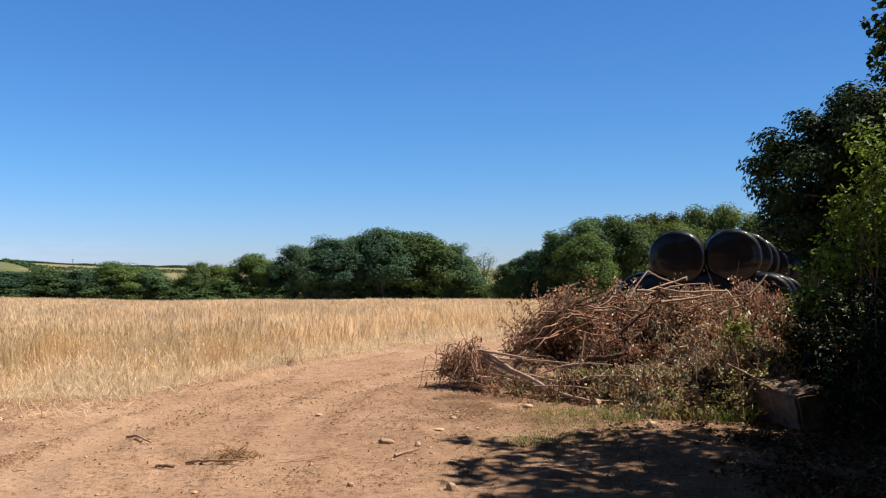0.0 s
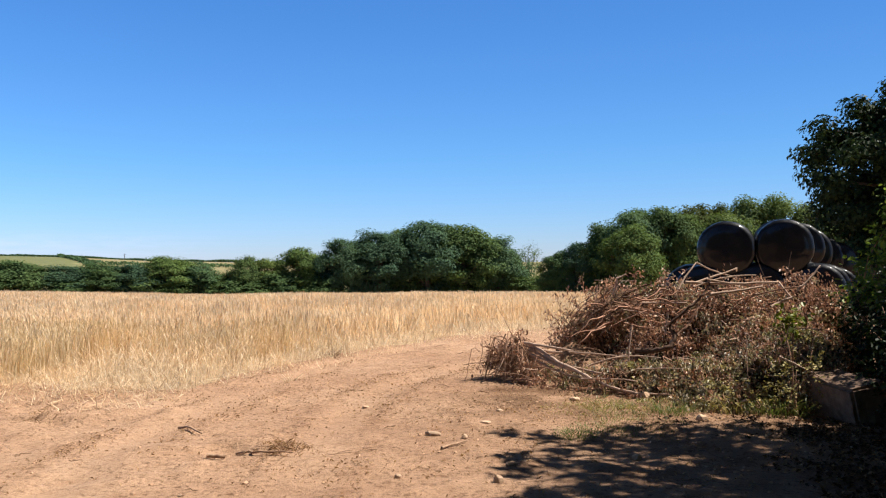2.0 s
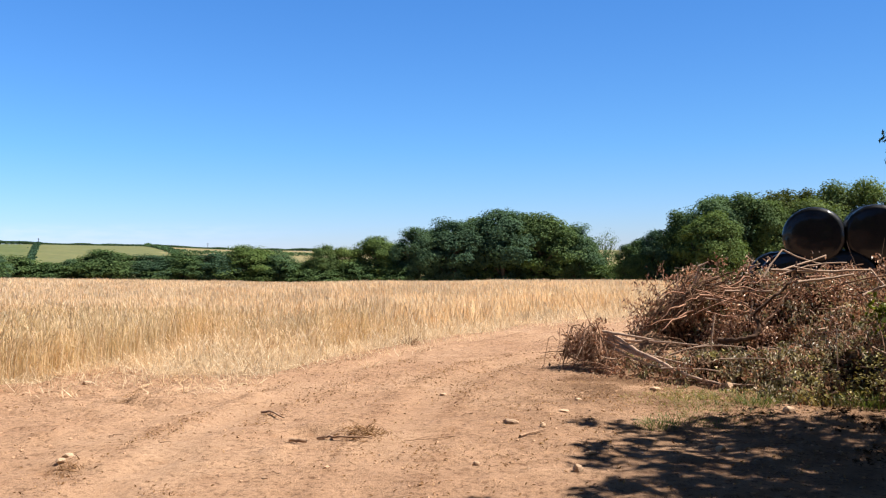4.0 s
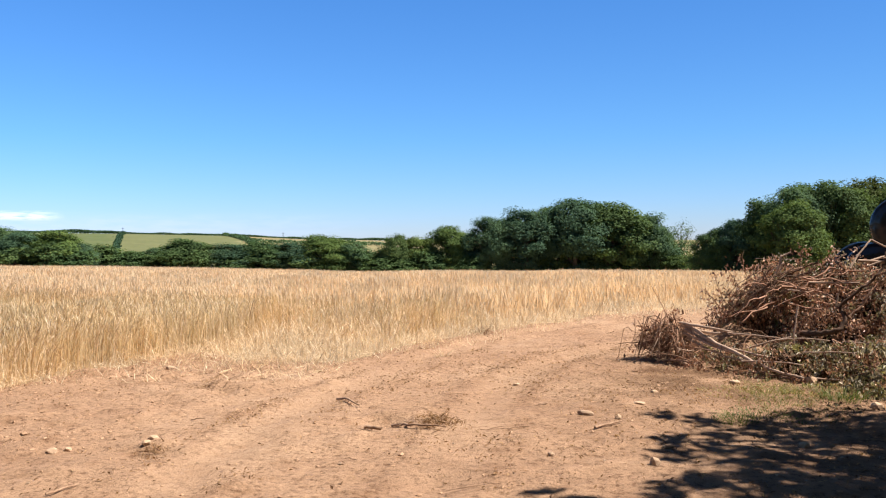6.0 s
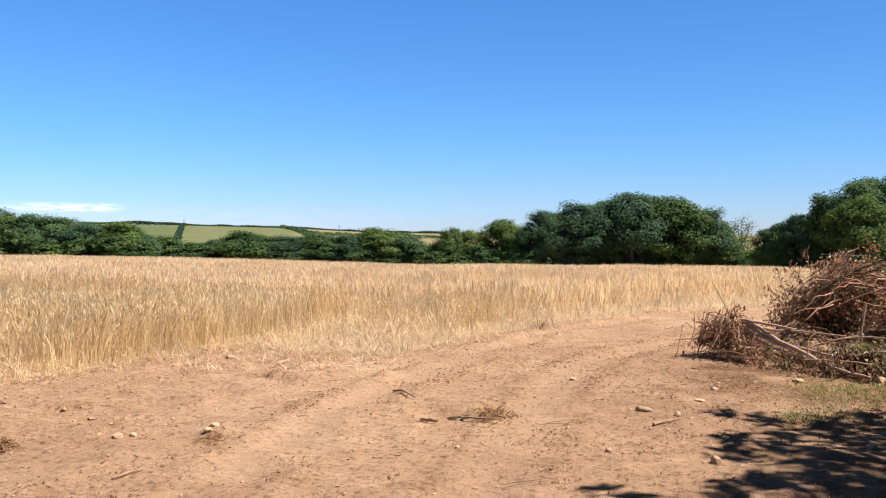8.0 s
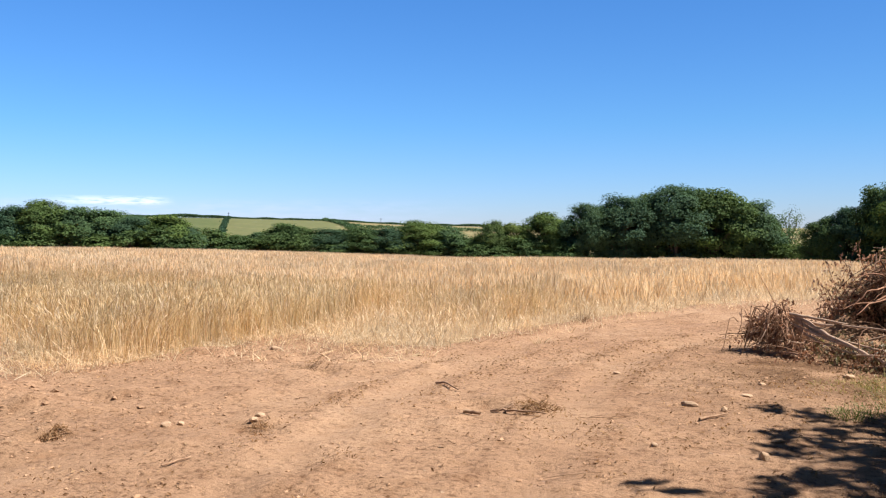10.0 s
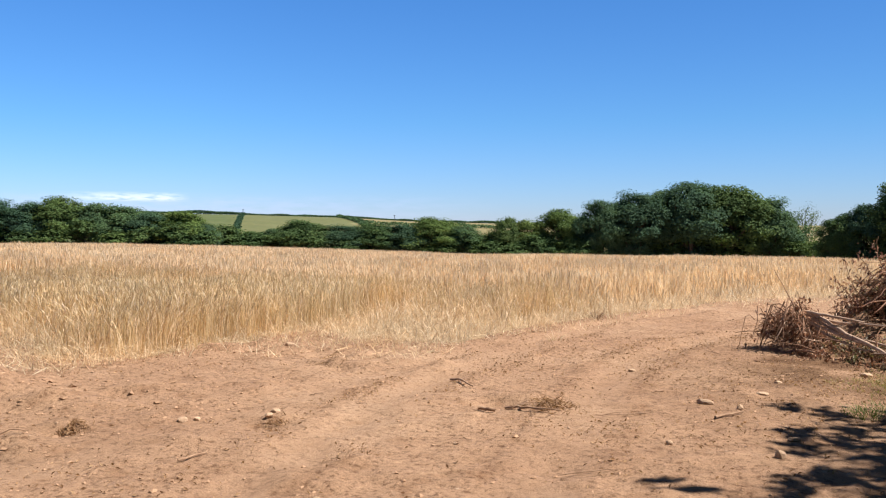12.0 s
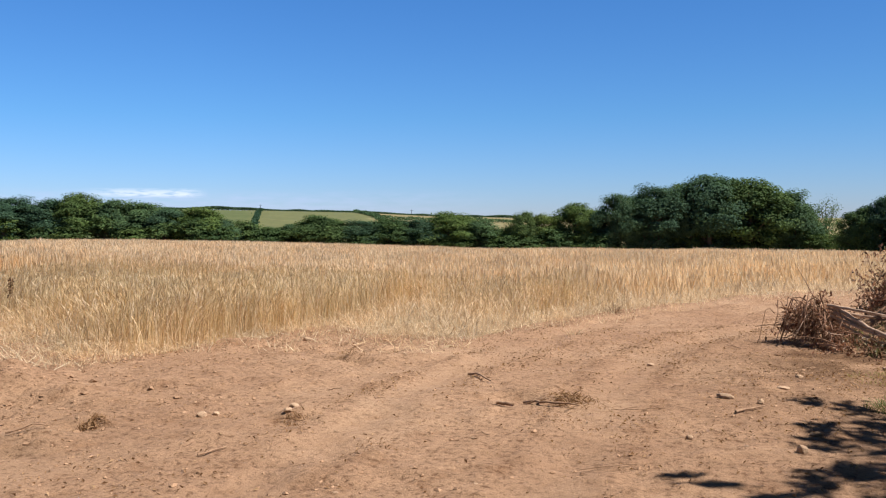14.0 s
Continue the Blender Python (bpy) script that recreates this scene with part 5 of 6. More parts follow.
build_bush(54, [(3.1, 9.0, 0.26, 0.45, 0.3, 0.34), (2.65, 8.95, 0.14, 0.45, 0.28, 0.2), (3.3, 9.2, 0.5, 0.3, 0.3, 0.3)], 1100, 0.032, M_WEED, "yellow-green weeds at the heap's foot", "weed_clump", "weeds", 10, "weeds by the heaps")
build_bush(55, [(3.22, 9.3, 0.86, 0.12, 0.12, 0.14)], 160, 0.06, M_LIME, "bright lime-green sprig among withered branches", "leafy_sprig", "sprig", 4, "weeds by the heaps")

build_bush(58, [(5.35, 9.9, 2.75, 0.55, 0.5, 0.6), (4.95, 9.8, 2.2, 0.4, 0.5, 0.5), (4.65, 9.8, 1.7, 0.3, 0.4, 0.35), (5.2, 9.7, 1.9, 0.5, 0.5, 0.5), (4.4, 9.9, 1.25, 0.3, 0.4, 0.28)], 4600, 0.065, M_LEAF_SUNLIT, "light-green hedge-top shoots, sunlight put into the leaf colour")

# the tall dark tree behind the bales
big = build_tree("tree", 61, 4.2, 8.1, 0.6, 330, 330, 0.15, M_LEAF_TREE_SHADE, (0.40, 0.25), 1.0, 0.3, lumpy=1.5)
big.location = (14.9, 27.5, height_at(14.9, 27.5))
tagged(big, "tall dark broad-leaved tree behind the silage bales", "tree", "trees beside the yard")

# the trees whose boughs reach over the track and shade it
g = np.random.default_rng(5)
LEAN = Vector((to_sun.x, to_sun.y)) / to_sun.z      # how far the sun's rays run sideways for each metre of height


def above(x, y, tall):
    """The place of a bough, seen from the foot of its tree, whose shadow falls at x, y."""
    return (x + LEAN.x * tall - 9.4, y + LEAN.y * tall - 5.9, tall)


reach = [above(g.uniform(1.7, 4.6), g.uniform(2.2, 7.5), g.uniform(5.3, 6.2)) for _ in range(80)]
reach += [above(g.uniform(2.6, 4.8), g.uniform(7.2, 8.2), g.uniform(5.3, 6.0)) for _ in range(14)]
# more boughs out of view, added to darken the hedge and block sky light
reach += [above(g.uniform(4.6, 6.8), g.uniform(6.8, 8.5), g.uniform(5.2, 6.4)) for _ in range(40)]
reach += [above(g.uniform(3.9, 5.3), g.uniform(7.1, 8.3), g.uniform(5.2, 6.3)) for _ in range(30)]
reach += [above(g.uniform(2.0, 4.6), g.uniform(3.0, 6.6), g.uniform(3.6, 4.6)) for _ in range(40)]
fringe = [(-9.4 + 4.36 + g.normal() * 0.09, -5.9 + 8.1 + g.normal() * 0.2, 3.86 + g.normal() * 0.15) for _ in range(6)]
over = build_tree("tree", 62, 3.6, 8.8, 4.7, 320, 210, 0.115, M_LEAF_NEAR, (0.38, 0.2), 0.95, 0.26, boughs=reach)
over.location = (9.4, 5.9, height_at(9.4, 5.9))
tagged(over, "leafy tree with boughs hanging over the track", "tree", "trees beside the yard")


def hanging_bough(tree, ends, leaf):
    """Leafy twigs at the tip of a low bough."""
    w = Tubes()
    tip = np.mean(ends, 0)
    fork = tip + np.array([0.9, -0.3, 0.25])
    w.add(wander((0.1, 0.08, 3.4), fork, 0.06, 7), 0.07, 0.02, 6)
    places, normals = [], []
    for e in ends:
        w.add(wander(fork, e, 0.1, 6), 0.015, 0.004, 4)
        for q in range(6):
            way = unit(RNG.normal(size=3) + np.array([-0.3, 0.1, -0.2]))
            a = np.array(e) + RNG.normal(size=3) * 0.08
            b = a + way * (0.12 + 0.22 * RNG.random())
            w.add(wander(a, b, 0.08, 4), 0.005, 0.002, 3)
            t = RNG.random(14)[:, None]
            places.append(a + (b - a) * t + RNG.normal(size=(14, 3)) * 0.03)
            normals.append(RNG.normal(size=(14, 3)) * 0.6 + np.array([0, 0, 0.6]))
    places, normals = np.concatenate(places), np.concatenate(normals)
    bough = put("bough", w.mesh("bough", M_BARK), tree)
    # about a third of these leaves carry the sunlit colour
    put("foliage", leaf_mesh("foliage", places, normals, leaf * (0.6 + 0.7 * RNG.random(len(places))), (M_LEAF_NEAR, M_LEAF_SUNLIT), 0.7, 0.2, (RNG.random(len(places)) < 0.35).astype(int), 0.3, True), bough, "", "stuff")


hanging_bough(over, fringe, 0.075)


def shading_bough(tree, spots, leaf):
    """Twigs with tight bunches of leaves at the end of a high bough: x, y of the shadow, its half length and half width, leaves."""
    w = Tubes()
    root = np.array([0.1, 0.08, 5.2])
    fork = np.mean([above(q[0], q[1], 5.7) for q in spots], 0) + np.array([1.2, 0, 0.1])
    w.add(wander(root, fork, 0.05, 7), 0.06, 0.02, 6)
    places = []
    for x, y, long, wide, n in spots:
        c = np.array(above(x, y, g.uniform(5.4, 6.0)))
        w.add(wander(fork, c, 0.05, 6), 0.014, 0.005, 4)
        p = RNG.normal(size=(n, 3)) * np.array([long * 0.62, wide * 2.9, 0.10]) * 0.6
        p[:, 1] += 0.25 * p[:, 0]
        places.append(c + p)
    places = np.concatenate(places)
    nrm = RNG.normal(size=places.shape) * 0.5 + np.array([0.4, 0.1, 0.8])
    bough = put("bough", w.mesh("bough", M_BARK), tree)
    put("foliage", leaf_mesh("foliage", places, nrm, leaf * (0.6 + 0.7 * RNG.random(len(places))), (M_LEAF_NEAR,), 0.7, 0.2, None, 0.3, True), bough, "", "stuff")


shading_bough(over, [(0.1, 7.68, 0.16, 0.07, 40), (0.45, 7.62, 0.2, 0.1, 80), (0.85, 7.5, 0.2, 0.1, 70), (1.05, 7.75, 0.18, 0.1, 60), (1.35, 8.0, 0.2, 0.1, 70), (1.75, 8.15, 0.22, 0.1, 70)], 0.10)
shading_bough(over, [(1.0, 7.2, 0.3, 0.14, 130), (1.5, 7.5, 0.35, 0.16, 160), (2.0, 7.8, 0.35, 0.18, 160), (2.4, 8.0, 0.3, 0.16, 130), (1.9, 7.2, 0.35, 0.2, 170), (0.55, 7.0, 0.2, 0.09, 60)], 0.11)
shading_bough(over, [(0.15, 6.75, 0.2, 0.07, 60), (0.45, 6.6, 0.25, 0.1, 90), (0.15, 6.28, 0.2, 0.08, 70), (0.7, 6.3, 0.22, 0.12, 110), (1.1, 6.65, 0.3, 0.15, 140), (1.3, 6.1, 0.3, 0.16, 150)], 0.11)
shading_bough(over, [(0.3, 5.55, 0.22, 0.07, 80), (0.65, 5.75, 0.2, 0.1, 80), (0.05, 5.28, 0.14, 0.08, 50), (1.0, 5.4, 0.3, 0.15, 140), (1.5, 5.3, 0.3, 0.2, 160), (0.5, 5.1, 0.25, 0.1, 90)], 0.11)
shading_bough(over, [(-0.70, 5.20, 0.07, 0.012, 20), (-0.5, 5.10, 0.18, 0.009, 34), (-0.15, 4.98, 0.18, 0.013, 40), (0.3, 4.7, 0.25, 0.12, 90), (0.8, 4.6, 0.3, 0.2, 140), (1.4, 4.4, 0.4, 0.3, 200)], 0.10)
shading_bough(over, [(1.75, 6.7, 0.4, 0.2, 220), (2.3, 6.5, 0.45, 0.25, 260), (2.9, 7.1, 0.4, 0.25, 240), (2.0, 5.9, 0.45, 0.25, 260), (2.7, 5.8, 0.5, 0.3, 280), (2.9, 7.8, 0.35, 0.2, 200)], 0.12)
# unseen tree, added to keep sun off the hedge
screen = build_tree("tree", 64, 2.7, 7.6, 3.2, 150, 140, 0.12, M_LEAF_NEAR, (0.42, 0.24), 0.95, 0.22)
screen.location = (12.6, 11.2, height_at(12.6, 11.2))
tagged(screen, "leafy tree added out of view to shade the near hedge", "tree", "trees beside the yard")
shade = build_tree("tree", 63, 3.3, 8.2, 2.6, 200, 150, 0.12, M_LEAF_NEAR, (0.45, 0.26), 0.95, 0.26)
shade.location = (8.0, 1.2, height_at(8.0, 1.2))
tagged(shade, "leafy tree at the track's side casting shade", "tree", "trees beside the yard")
# bush out of view, added to block sky light from the right
build_bush(56, [(5.6, 4.8, 1.1, 1.0, 1.2, 1.2), (6.6, 3.2, 1.3, 1.2, 1.3, 1.4)], 6000, 0.09, M_LEAF_HEDGE_SHADE, "dark shaded hedge bush beside the track")


# ---- block in the hedge ----
def build_block():
    bm = bmesh.new()
    bmesh.ops.create_cube(bm, size=1.0)
    for v in bm.verts:
        v.co = Vector((v.co.x * 0.38, v.co.y * 0.85, v.co.z * 0.46))
    bmesh.ops.bevel(bm, geom=list(bm.edges), offset=0.03, segments=2, affect="EDGES")
    bmesh.ops.subdivide_edges(bm, edges=list(bm.edges), cuts=3, use_grid_fill=True)
    for v in bm.verts:
        v.co += Vector((noise.noise(v.co * 7), noise.noise(v.co * 7 + Vector((3, 1, 2))), noise.noise(v.co * 7 + Vector((9, 4, 1))))) * 0.028
    ob = part("stone_block", bm, M_BLOCK, None)
    ob.matrix_basis = Matrix.Translation((3.58, 8.72, height_at(3.58, 8.72) + 0.19)) @ Matrix.Rotation(radians(9), 4, "Z") @ Matrix.Rotation(radians(-11), 4, "Y") @ Matrix.Rotation(radians(2), 4, "X")
    tagged(ob, "weathered pale stone block lying under the hedge", "block")


build_block()


# ---- stones, sticks and tufts on the bare ground ----
def rock_mesh(seed, mat, sharp=0.35):
    bm = bmesh.new()
    bmesh.ops.create_icosphere(bm, subdivisions=2, radius=0.5)
    g = np.random.default_rng(seed)
    cuts = [(Vector(unit(g.normal(size=3))), 0.28 + 0.16 * g.random()) for _ in range(7)]
    for v in bm.verts:
        for nrm, lim in cuts:
            over_by = v.co.dot(nrm) - lim
            if over_by > 0:
                v.co -= nrm * over_by
        v.co += Vector(g.normal(size=3)) * 0.012
    me = bpy.data.meshes.new("stone")
    bm.to_mesh(me)
    bm.free()
    me.materials.append(mat)
    return me


ROCKS = [rock_mesh(s, M_STONE) for s in range(5)]


def stone(x, y, long, wide, tall, turn, label, k):
    ob = new("stone", ROCKS[k % 5])
    ob.matrix_basis = Matrix.Translation((x, y, height_at(x, y) + tall * 0.12)) @ Matrix.Rotation(radians(turn), 4, "Z") @ Matrix.Diagonal((long * 0.78, wide * 0.78, tall * 0.95, 1))
    tagged(ob, label, "stone", "loose stones on the track")


WEST_STONES = [
    (-4.68, 8.93, 0.10, 0.09, 0.12, 20), (-3.74, 5.95, 0.12, 0.10, 0.07, 50), (-3.70, 5.80, 0.11, 0.08, 0.05, 10), (-5.78, 9.63, 0.17, 0.12, 0.08, 0),
    (-4.38, 5.60, 0.12, 0.10, 0.07, 70), (-4.30, 5.68, 0.08, 0.07, 0.06, 30),
]
TRACK_STONES = [
    (-0.51, 7.53, 0.22, 0.12, 0.07, -15), (-0.22, 7.36, 0.09, 0.07, 0.08, 40), (0.05, 5.89, 0.10, 0.09, 0.10, 10), (-5.66, 10.5, 0.11, 0.09, 0.08, 0),
    (-1.35, 9.17, 0.12, 0.09, 0.06, 0), (-0.66, 6.02, 0.07, 0.06, 0.05, 0), (1.76, 9.74, 0.17, 0.12, 0.20, 15),
]
EAST_STONES = [
    (2.10, 8.57, 0.16, 0.13, 0.12, 0), (1.15, 6.84, 0.12, 0.10, 0.08, 0), (-0.05, 8.19, 0.16, 0.11, 0.05, 0), (0.95, 9.6, 0.17, 0.12, 0.06, 20),
    (0.16, 6.5, 0.13, 0.1, 0.05, 0), (0.1, 8.9, 0.1, 0.08, 0.05, 0), (-5.3, 10.0, 0.07, 0.06, 0.05, 0),
]
for k, (x, y, lo, wi, ta, tu) in enumerate(WEST_STONES + TRACK_STONES + EAST_STONES):
    stone(x, y, lo, wi, ta, tu, "pale angular field stone lying on dry soil", k)


def stick(points, r0, r1, label):
    w = Tubes()
    line = []
    for (ax_, ay_, ah), (bx, by, bh) in zip(points, points[1:]):
        for q in (0, 0.34, 0.67):
            px, py = ax_ + (bx - ax_) * q + RNG.normal() * 0.008, ay_ + (by - ay_) * q + RNG.normal() * 0.008
            line.append((px, py, height_at(px, py) + ah + (bh - ah) * q + abs(RNG.normal()) * 0.006))
    w.add(line, r0 * 0.5, r1 * 0.45, 7)
    tagged(new("stick", w.mesh("stick", M_STICK)), label, "stick", "sticks on the track")


RNG = np.random.default_rng(70)
stick([(-2.27, 6.71, 0.015), (-2.17, 6.68, 0.02), (-2.07, 6.64, 0.015)], 0.036, 0.030, "short thick grey stick on dry soil")
stick([(-2.10, 6.95, 0.015), (-1.92, 6.80, 0.02), (-1.75, 6.72, 0.025), (-1.48, 6.69, 0.02)], 0.024, 0.012, "thin broken stick on dry soil")
stick([(-2.95, 7.95, 0.015), (-2.74, 7.68, 0.025), (-2.50, 7.43, 0.015)], 0.024, 0.016, "short dark twig on dry soil")
stick([(-0.41, 6.98, 0.012), (-0.28, 7.12, 0.016), (-0.14, 7.26, 0.014)], 0.022, 0.014, "pale split stick beside small stones")
stick([(-3.63, 4.58, 0.01), (-3.60, 4.74, 0.014), (-3.58, 4.88, 0.01)], 0.016, 0.009, "thin straw-coloured stick on dry soil")
stick([(-1.25, 5.2, 0.01), (-1.02, 5.28, 0.012), (-0.86, 5.34, 0.01)], 0.007, 0.004, "thin brown stick on dry soil")
stick([(-5.25, 4.5, 0.02), (-5.1, 4.62, 0.03), (-4.98, 4.7, 0.02)], 0.016, 0.01, "short broken stick on loose soil")


for sx, sy, turn, long in ((-2.05, 6.83, 0.2, 0.16), (-1.9, 6.9, 2.7, 0.12), (-1.3, 6.74, 0.5, 0.28), (-1.22, 6.82, 0.9, 0.2), (-1.1, 6.9, 0.3, 0.22), (-2.5, 7.55, 1.2, 0.1),
                            (-2.36, 7.8, 1.0, 0.07), (-3.9, 6.8, 0.1, 0.16), (-3.3, 6.5, 0.3, 0.14), (-2.0, 5.7, 2.6, 0.1), (-0.5, 10.6, 2.9, 0.2), (-1.0, 7.9, 0.4, 0.12)):
    stick([(sx, sy, 0.01), (sx + 0.5 * long * math.cos(turn), sy + 0.5 * long * math.sin(turn), 0.02), (sx + long * math.cos(turn), sy + long * math.sin(turn), 0.012)],
          0.0095, 0.006, "small broken piece of dead stick on dry soil")


def tuft(x, y, n, tall, spread, mat, label, name="grass_tuft", category="grass"):
    k = n
    ang, rr = RNG.random(k) * 6.283, spread * RNG.random(k) ** 0.6
    px, py = x + rr * np.cos(ang), y + rr * np.sin(ang)
    base = np.stack([px, py, height(px, py) - 0.01], -1)
    lean = np.stack([np.cos(ang), np.sin(ang), np.zeros(k)], -1) * (0.6 if mat in (M_GRASS, M_DRYGRASS) else 1.4) + RNG.normal(size=(k, 3)) * np.array([0.6, 0.6, 0])
    me = blades(base, tall * (0.3 + 0.9 * RNG.random(k)), lean, np.full(k, 0.006), np.full(k, 0.4 * tall), name, (mat,))
    tagged(new(name, me), label, category, "tufts on the track", "stuff")


def mat_of_grass(x, y, n, spread):
    """A low mound of curled dead stalks."""
    d = RNG.normal(size=(n, 2)) * spread * 0.45
    rise = 0.07 * np.exp(-(d ** 2).sum(-1) / spread ** 2 * 2) * RNG.random(n)
    p = np.stack([x + d[:, 0], y + d[:, 1], height(x + d[:, 0], y + d[:, 1]) + 0.006 + rise], -1)
    nrm = RNG.normal(size=(n, 3)) * np.array([0.7, 0.7, 0]) + np.array([0, 0, 0.7])
    me = leaf_mesh("dead_tuft", p, nrm, 0.03 + 0.10 * RNG.random(n) ** 1.5, (M_DEADMAT,), 0.09, 0.4)
    tagged(new("dead_tuft", me), "matted brown dead grass lying on dry soil", "grass", "tufts on the track", "stuff")


tuft(1.90, 8.95, 190, 0.09, 0.22, M_GRASS, "small tuft of green grass by the brush heap")
tuft(1.35, 8.3, 420, 0.035, 0.55, M_GRASS, "short green weeds at the shade's edge")
tuft(0.75, 7.72, 260, 0.05, 0.22, M_GRASS, "short green weeds at the shade's edge")
tuft(1.0, 8.0, 200, 0.04, 0.3, M_GRASS, "short green weeds at the shade's edge")
tuft(1.5, 9.2, 460, 0.035, 0.55, M_GRASS, "short green weeds at the shade's edge")
for gx, gy, gn, gt, gs in ((1.2, 9.35, 420, 0.035, 0.4), (1.65, 9.25, 420, 0.045, 0.35), (0.9, 9.0, 300, 0.03, 0.4), (1.25, 8.75, 380, 0.035, 0.4)):
    tuft(gx, gy, gn, gt, gs, M_DRYGRASS, "thin yellowish grass on dry soil by the brush heap")
tuft(2.95, 8.95, 260, 0.16, 0.32, M_GRASS, "lush green grass at the brush heap's foot")
tuft(2.5, 9.12, 200, 0.12, 0.28, M_DRYGRASS, "yellowing grass at the brush heap's foot")
mat_of_grass(-1.68, 6.95, 300, 0.25)
mat_of_grass(-4.98, 5.06, 170, 0.12)
mat_of_grass(-3.60, 5.72, 60, 0.09)
mat_of_grass(-6.1, 4.9, 200, 0.12)
mat_of_grass(-4.55, 8.4, 90, 0.2)
tuft(-2.62, 14.1, 60, 0.12, 0.12, M_LITTER, "dark dead weed at the crop's edge", "dead_tuft")
tuft(-2.6, 11.0, 50, 0.10, 0.1, M_PALESTRAW, "pale dry weed on the track", "dead_tuft")


def dead_dock(x, y, n, tall, spread):
    """Dark seeding dock stems standing in the crop."""
    weed = empty("dock_weed", (x, y, height_at(x, y)), "dark brown dead dock stems standing in the barley", "weed")
    for k in range(n):
        w = Tubes()
        px, py = RNG.normal() * spread, RNG.normal() * spread
        top = np.array([px + RNG.normal() * 0.06, py + RNG.normal() * 0.06, tall * (0.8 + 0.35 * RNG.random())])
        w.add(wander((px, py, -0.02), top, 0.04, 5), 0.006, 0.004, 5)
        stem = put("stem", w.mesh("stem", M_DARKWOOD), weed)
        m = 90
        t = RNG.random(m) ** 0.7
        c = np.array([px, py, 0]) + (top - np.array([px, py, 0])) * (0.45 + 0.55 * t)[:, None] + RNG.normal(size=(m, 3)) * 0.028
        put("seed_head", leaf_mesh("seed_head", c, RNG.normal(size=(m, 3)), 0.03 + 0.02 * RNG.random(m), (M_LITTER,), 0.7, 0.3), stem, "rust-brown seed head", "stuff")


dead_dock(-11.4, 9.4, 11, 0.7, 0.26)


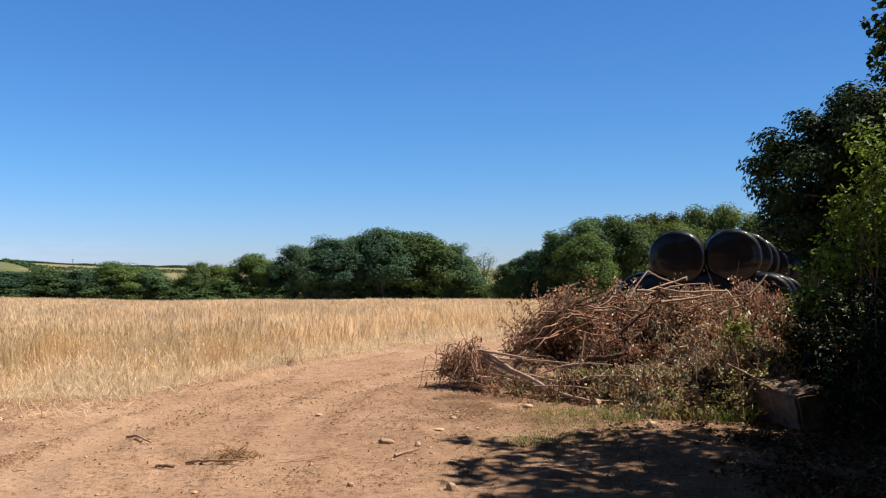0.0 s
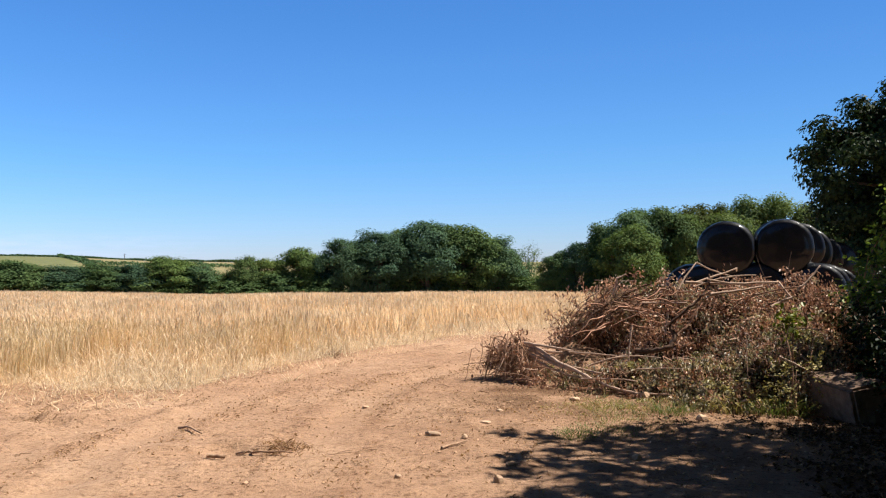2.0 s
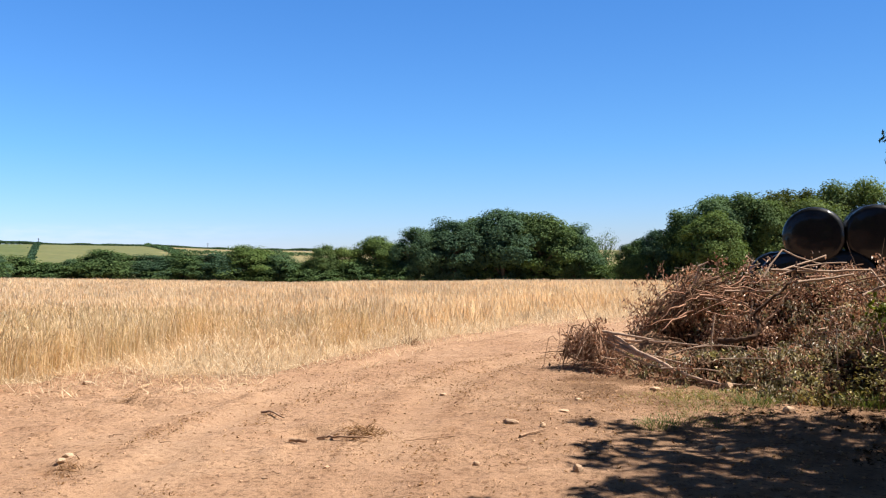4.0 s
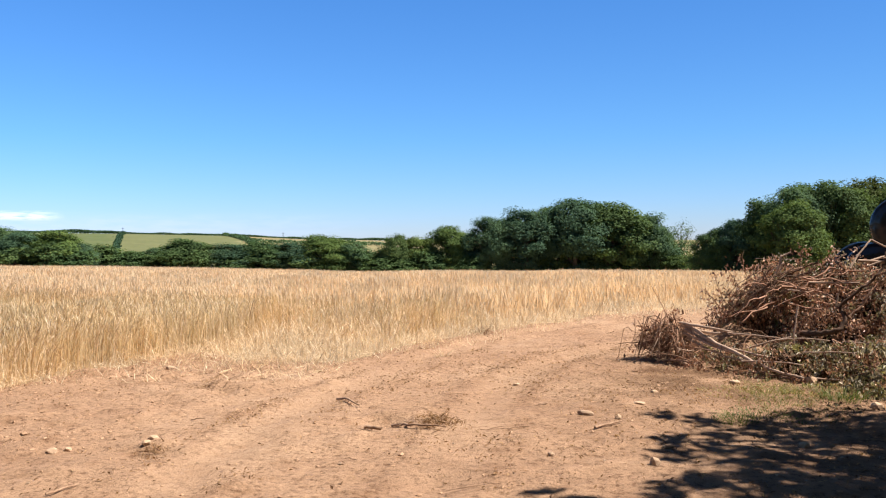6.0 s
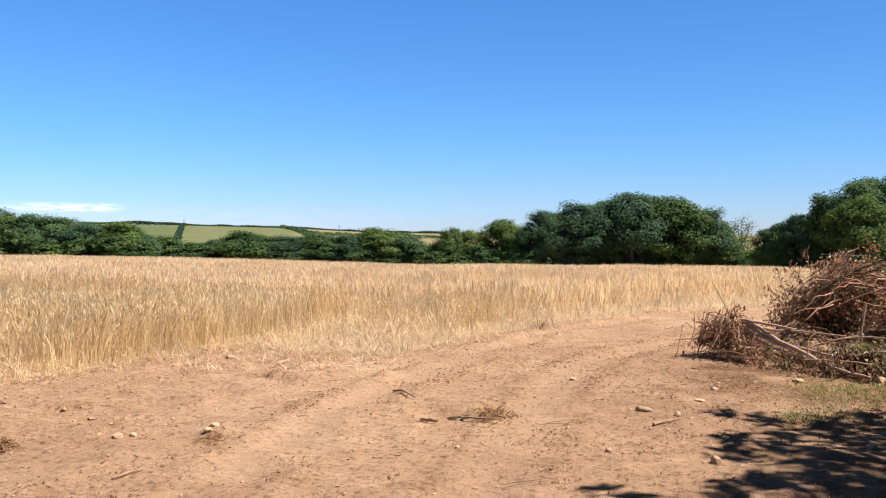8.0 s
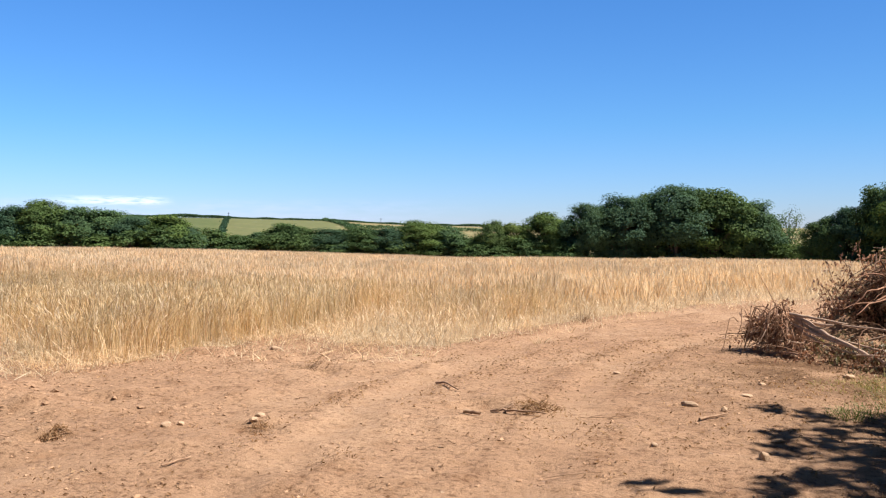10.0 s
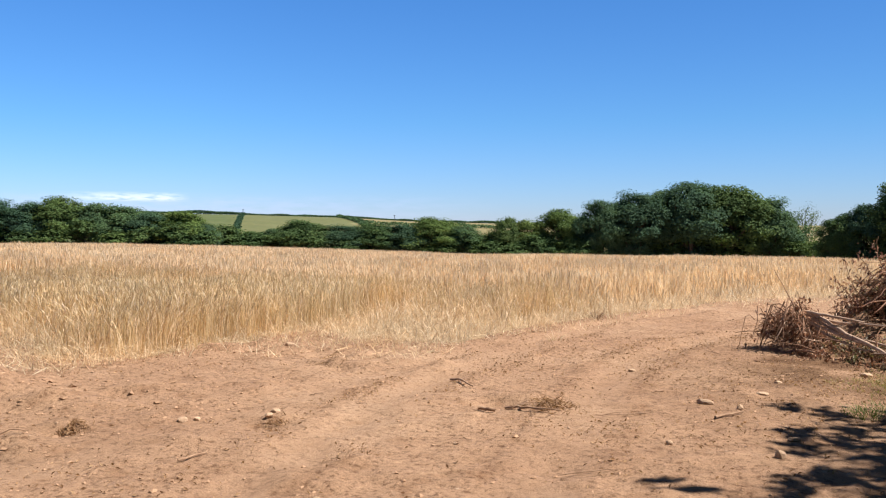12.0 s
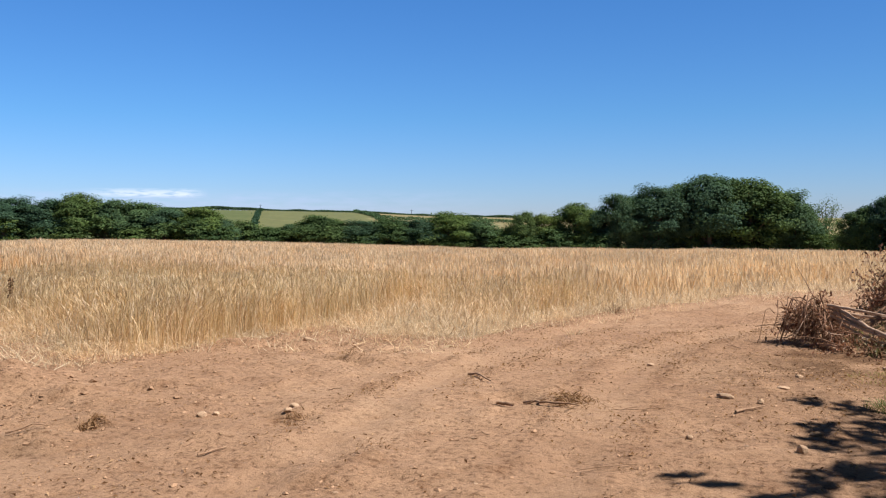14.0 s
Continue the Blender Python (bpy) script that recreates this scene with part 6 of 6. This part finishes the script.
def build_rubble():
    """Pebbles, clods and bits of dead plants strewn over the bare soil."""
    global RNG
    RNG = np.random.default_rng(81)
    ico = np.array([[1, 0, 0], [0, 1, 0], [-1, 0, 0], [0, -1, 0], [0, 0, 1], [0, 0, -1], [0.7, 0.7, 0.6], [-0.7, -0.7, 0.6]]) * 0.5
    tri = np.array([[0, 6, 4], [6, 1, 4], [0, 1, 6], [1, 2, 4], [2, 7, 4], [7, 3, 4], [2, 3, 7], [3, 0, 4], [1, 0, 5], [2, 1, 5], [3, 2, 5], [0, 3, 5]])
    for name, mat, n, lo, hi, text in (("clods", M_CLOD, 700, 0.010, 0.0805, "rough broken clods along the soil bank"),
                                       ("pebbles", M_STONE, 480, 0.008, 0.034, "small pale pebbles strewn over dry soil"),
                                       ("clods", M_CLOD, 14000, 0.005, 0.038, "crumbled clods of dry red soil")):
        x, y = scatter(n * 2, -11, -4.9 if hi > 0.08 else 4.5, 3.0, 6.8 if hi > 0.08 else 15)
        thick = grain(x, y, 1.5, 22) + 0.5 * grain(x, y, 0.4, 23)
        keep = (y < edge_of_crop(x) + 0.8) & (RNG.random(n * 2) < 0.25 + 0.5 * (thick > 0))
        x, y = x[keep][:n], y[keep][:n]
        n = len(x)
        s = lo + (hi - lo) * RNG.random(n) ** 3.4
        v = ico[None] * (0.6 + 0.8 * RNG.random((n, 8, 1))) * s[:, None, None] * (np.array([1, 1, 0.62]) * (0.7 + 0.6 * RNG.random((n, 1, 3))))
        a = RNG.random(n) * 6.283
        ca, sa = np.cos(a)[:, None], np.sin(a)[:, None]
        v = np.stack([v[..., 0] * ca - v[..., 1] * sa, v[..., 0] * sa + v[..., 1] * ca, v[..., 2]], -1)
        v += np.stack([x, y, height(x, y) + s * 0.06], -1)[:, None]
        f = (np.arange(n)[:, None, None] * 8 + tri[None]).reshape(-1, 3)
        tagged(new(name, mesh_from(name, v, f, (mat,), None, False)), text, "rubble", kind="stuff")
    n = 42000
    x, y = scatter(n, -11, 4.5, 3.0, 15)
    thick = grain(x, y, 1.2, 24) + 0.6 * grain(x, y, 0.35, 25)
    keep = (y < edge_of_crop(x) + 0.8) & (thick + 0.35 * RNG.normal(size=n) > 0.15)
    x, y = x[keep], y[keep]
    n = len(x)
    n2 = 9000
    x2, y2 = RNG.normal(size=n2) * 1.3 + 1.2, RNG.normal(size=n2) * 1.7 + 8.2
    keep = (y2 > 4) & (y2 < 11.5 - 0.6 * x2) & (grain(x2, y2, 0.5, 26) + 0.5 * grain(x2, y2, 0.2, 27) > -0.1)
    # bits of plants gather along the edges of the wheel tracks
    s3 = RNG.random(2600)
    ends = []
    for line in (RUT_A, RUT_B):
        ln = np.array(line)[1:7]
        at = s3 * (len(ln) - 1)
        ends.append(np.stack([np.interp(at, np.arange(len(ln)), ln[:, 0]), np.interp(at, np.arange(len(ln)), ln[:, 1])], -1))
    rut = np.concatenate(ends)
    rut[:, 0] += RNG.choice((-1, 1), len(rut)) * 0.36 + RNG.normal(size=len(rut)) * 0.10
    rut = rut[grain(rut[:, 0], rut[:, 1], 0.5, 28) > -0.1]
    x, y = np.concatenate([x, x2[keep], rut[:, 0]]), np.concatenate([y, y2[keep], rut[:, 1]])
    n = len(x)
    nrm = RNG.normal(size=(n, 3)) * np.array([0.5, 0.5, 0]) + np.array([0, 0, 0.8])
    # dead leaves in a dark colour that deepens the shade along the hedge
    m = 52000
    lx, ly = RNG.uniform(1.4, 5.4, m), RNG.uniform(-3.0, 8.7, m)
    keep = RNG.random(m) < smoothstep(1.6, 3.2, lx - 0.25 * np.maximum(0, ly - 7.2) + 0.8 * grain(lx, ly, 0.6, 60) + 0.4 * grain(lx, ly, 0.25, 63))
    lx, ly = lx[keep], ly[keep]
    fallen = leaf_mesh("leaf_litter", np.stack([lx, ly, height(lx, ly) + 0.012], -1), RNG.normal(size=(len(lx), 3)) * np.array([0.5, 0.5, 0]) + np.array([0, 0, 0.8]), 0.022 + 0.042 * RNG.random(len(lx)), (M_SHADE_LEAVES, M_LITTER), 0.6, 0.3, (RNG.random(len(lx)) < 0.16).astype(int))
    tagged(new("leaf_litter", fallen), "dead leaves under hedge and trees, mostly coloured dark to deepen the shade", "litter", kind="stuff")
    me = leaf_mesh("plant_litter", np.stack([x, y, height(x, y) + 0.008], -1), nrm, 0.008 + 0.035 * RNG.random(n) ** 2.5, (M_DEADMAT,), 0.45, 0.3)
    tagged(new("plant_litter", me), "dead stalks and bits of leaf on dry soil", "litter", kind="stuff")


build_rubble()
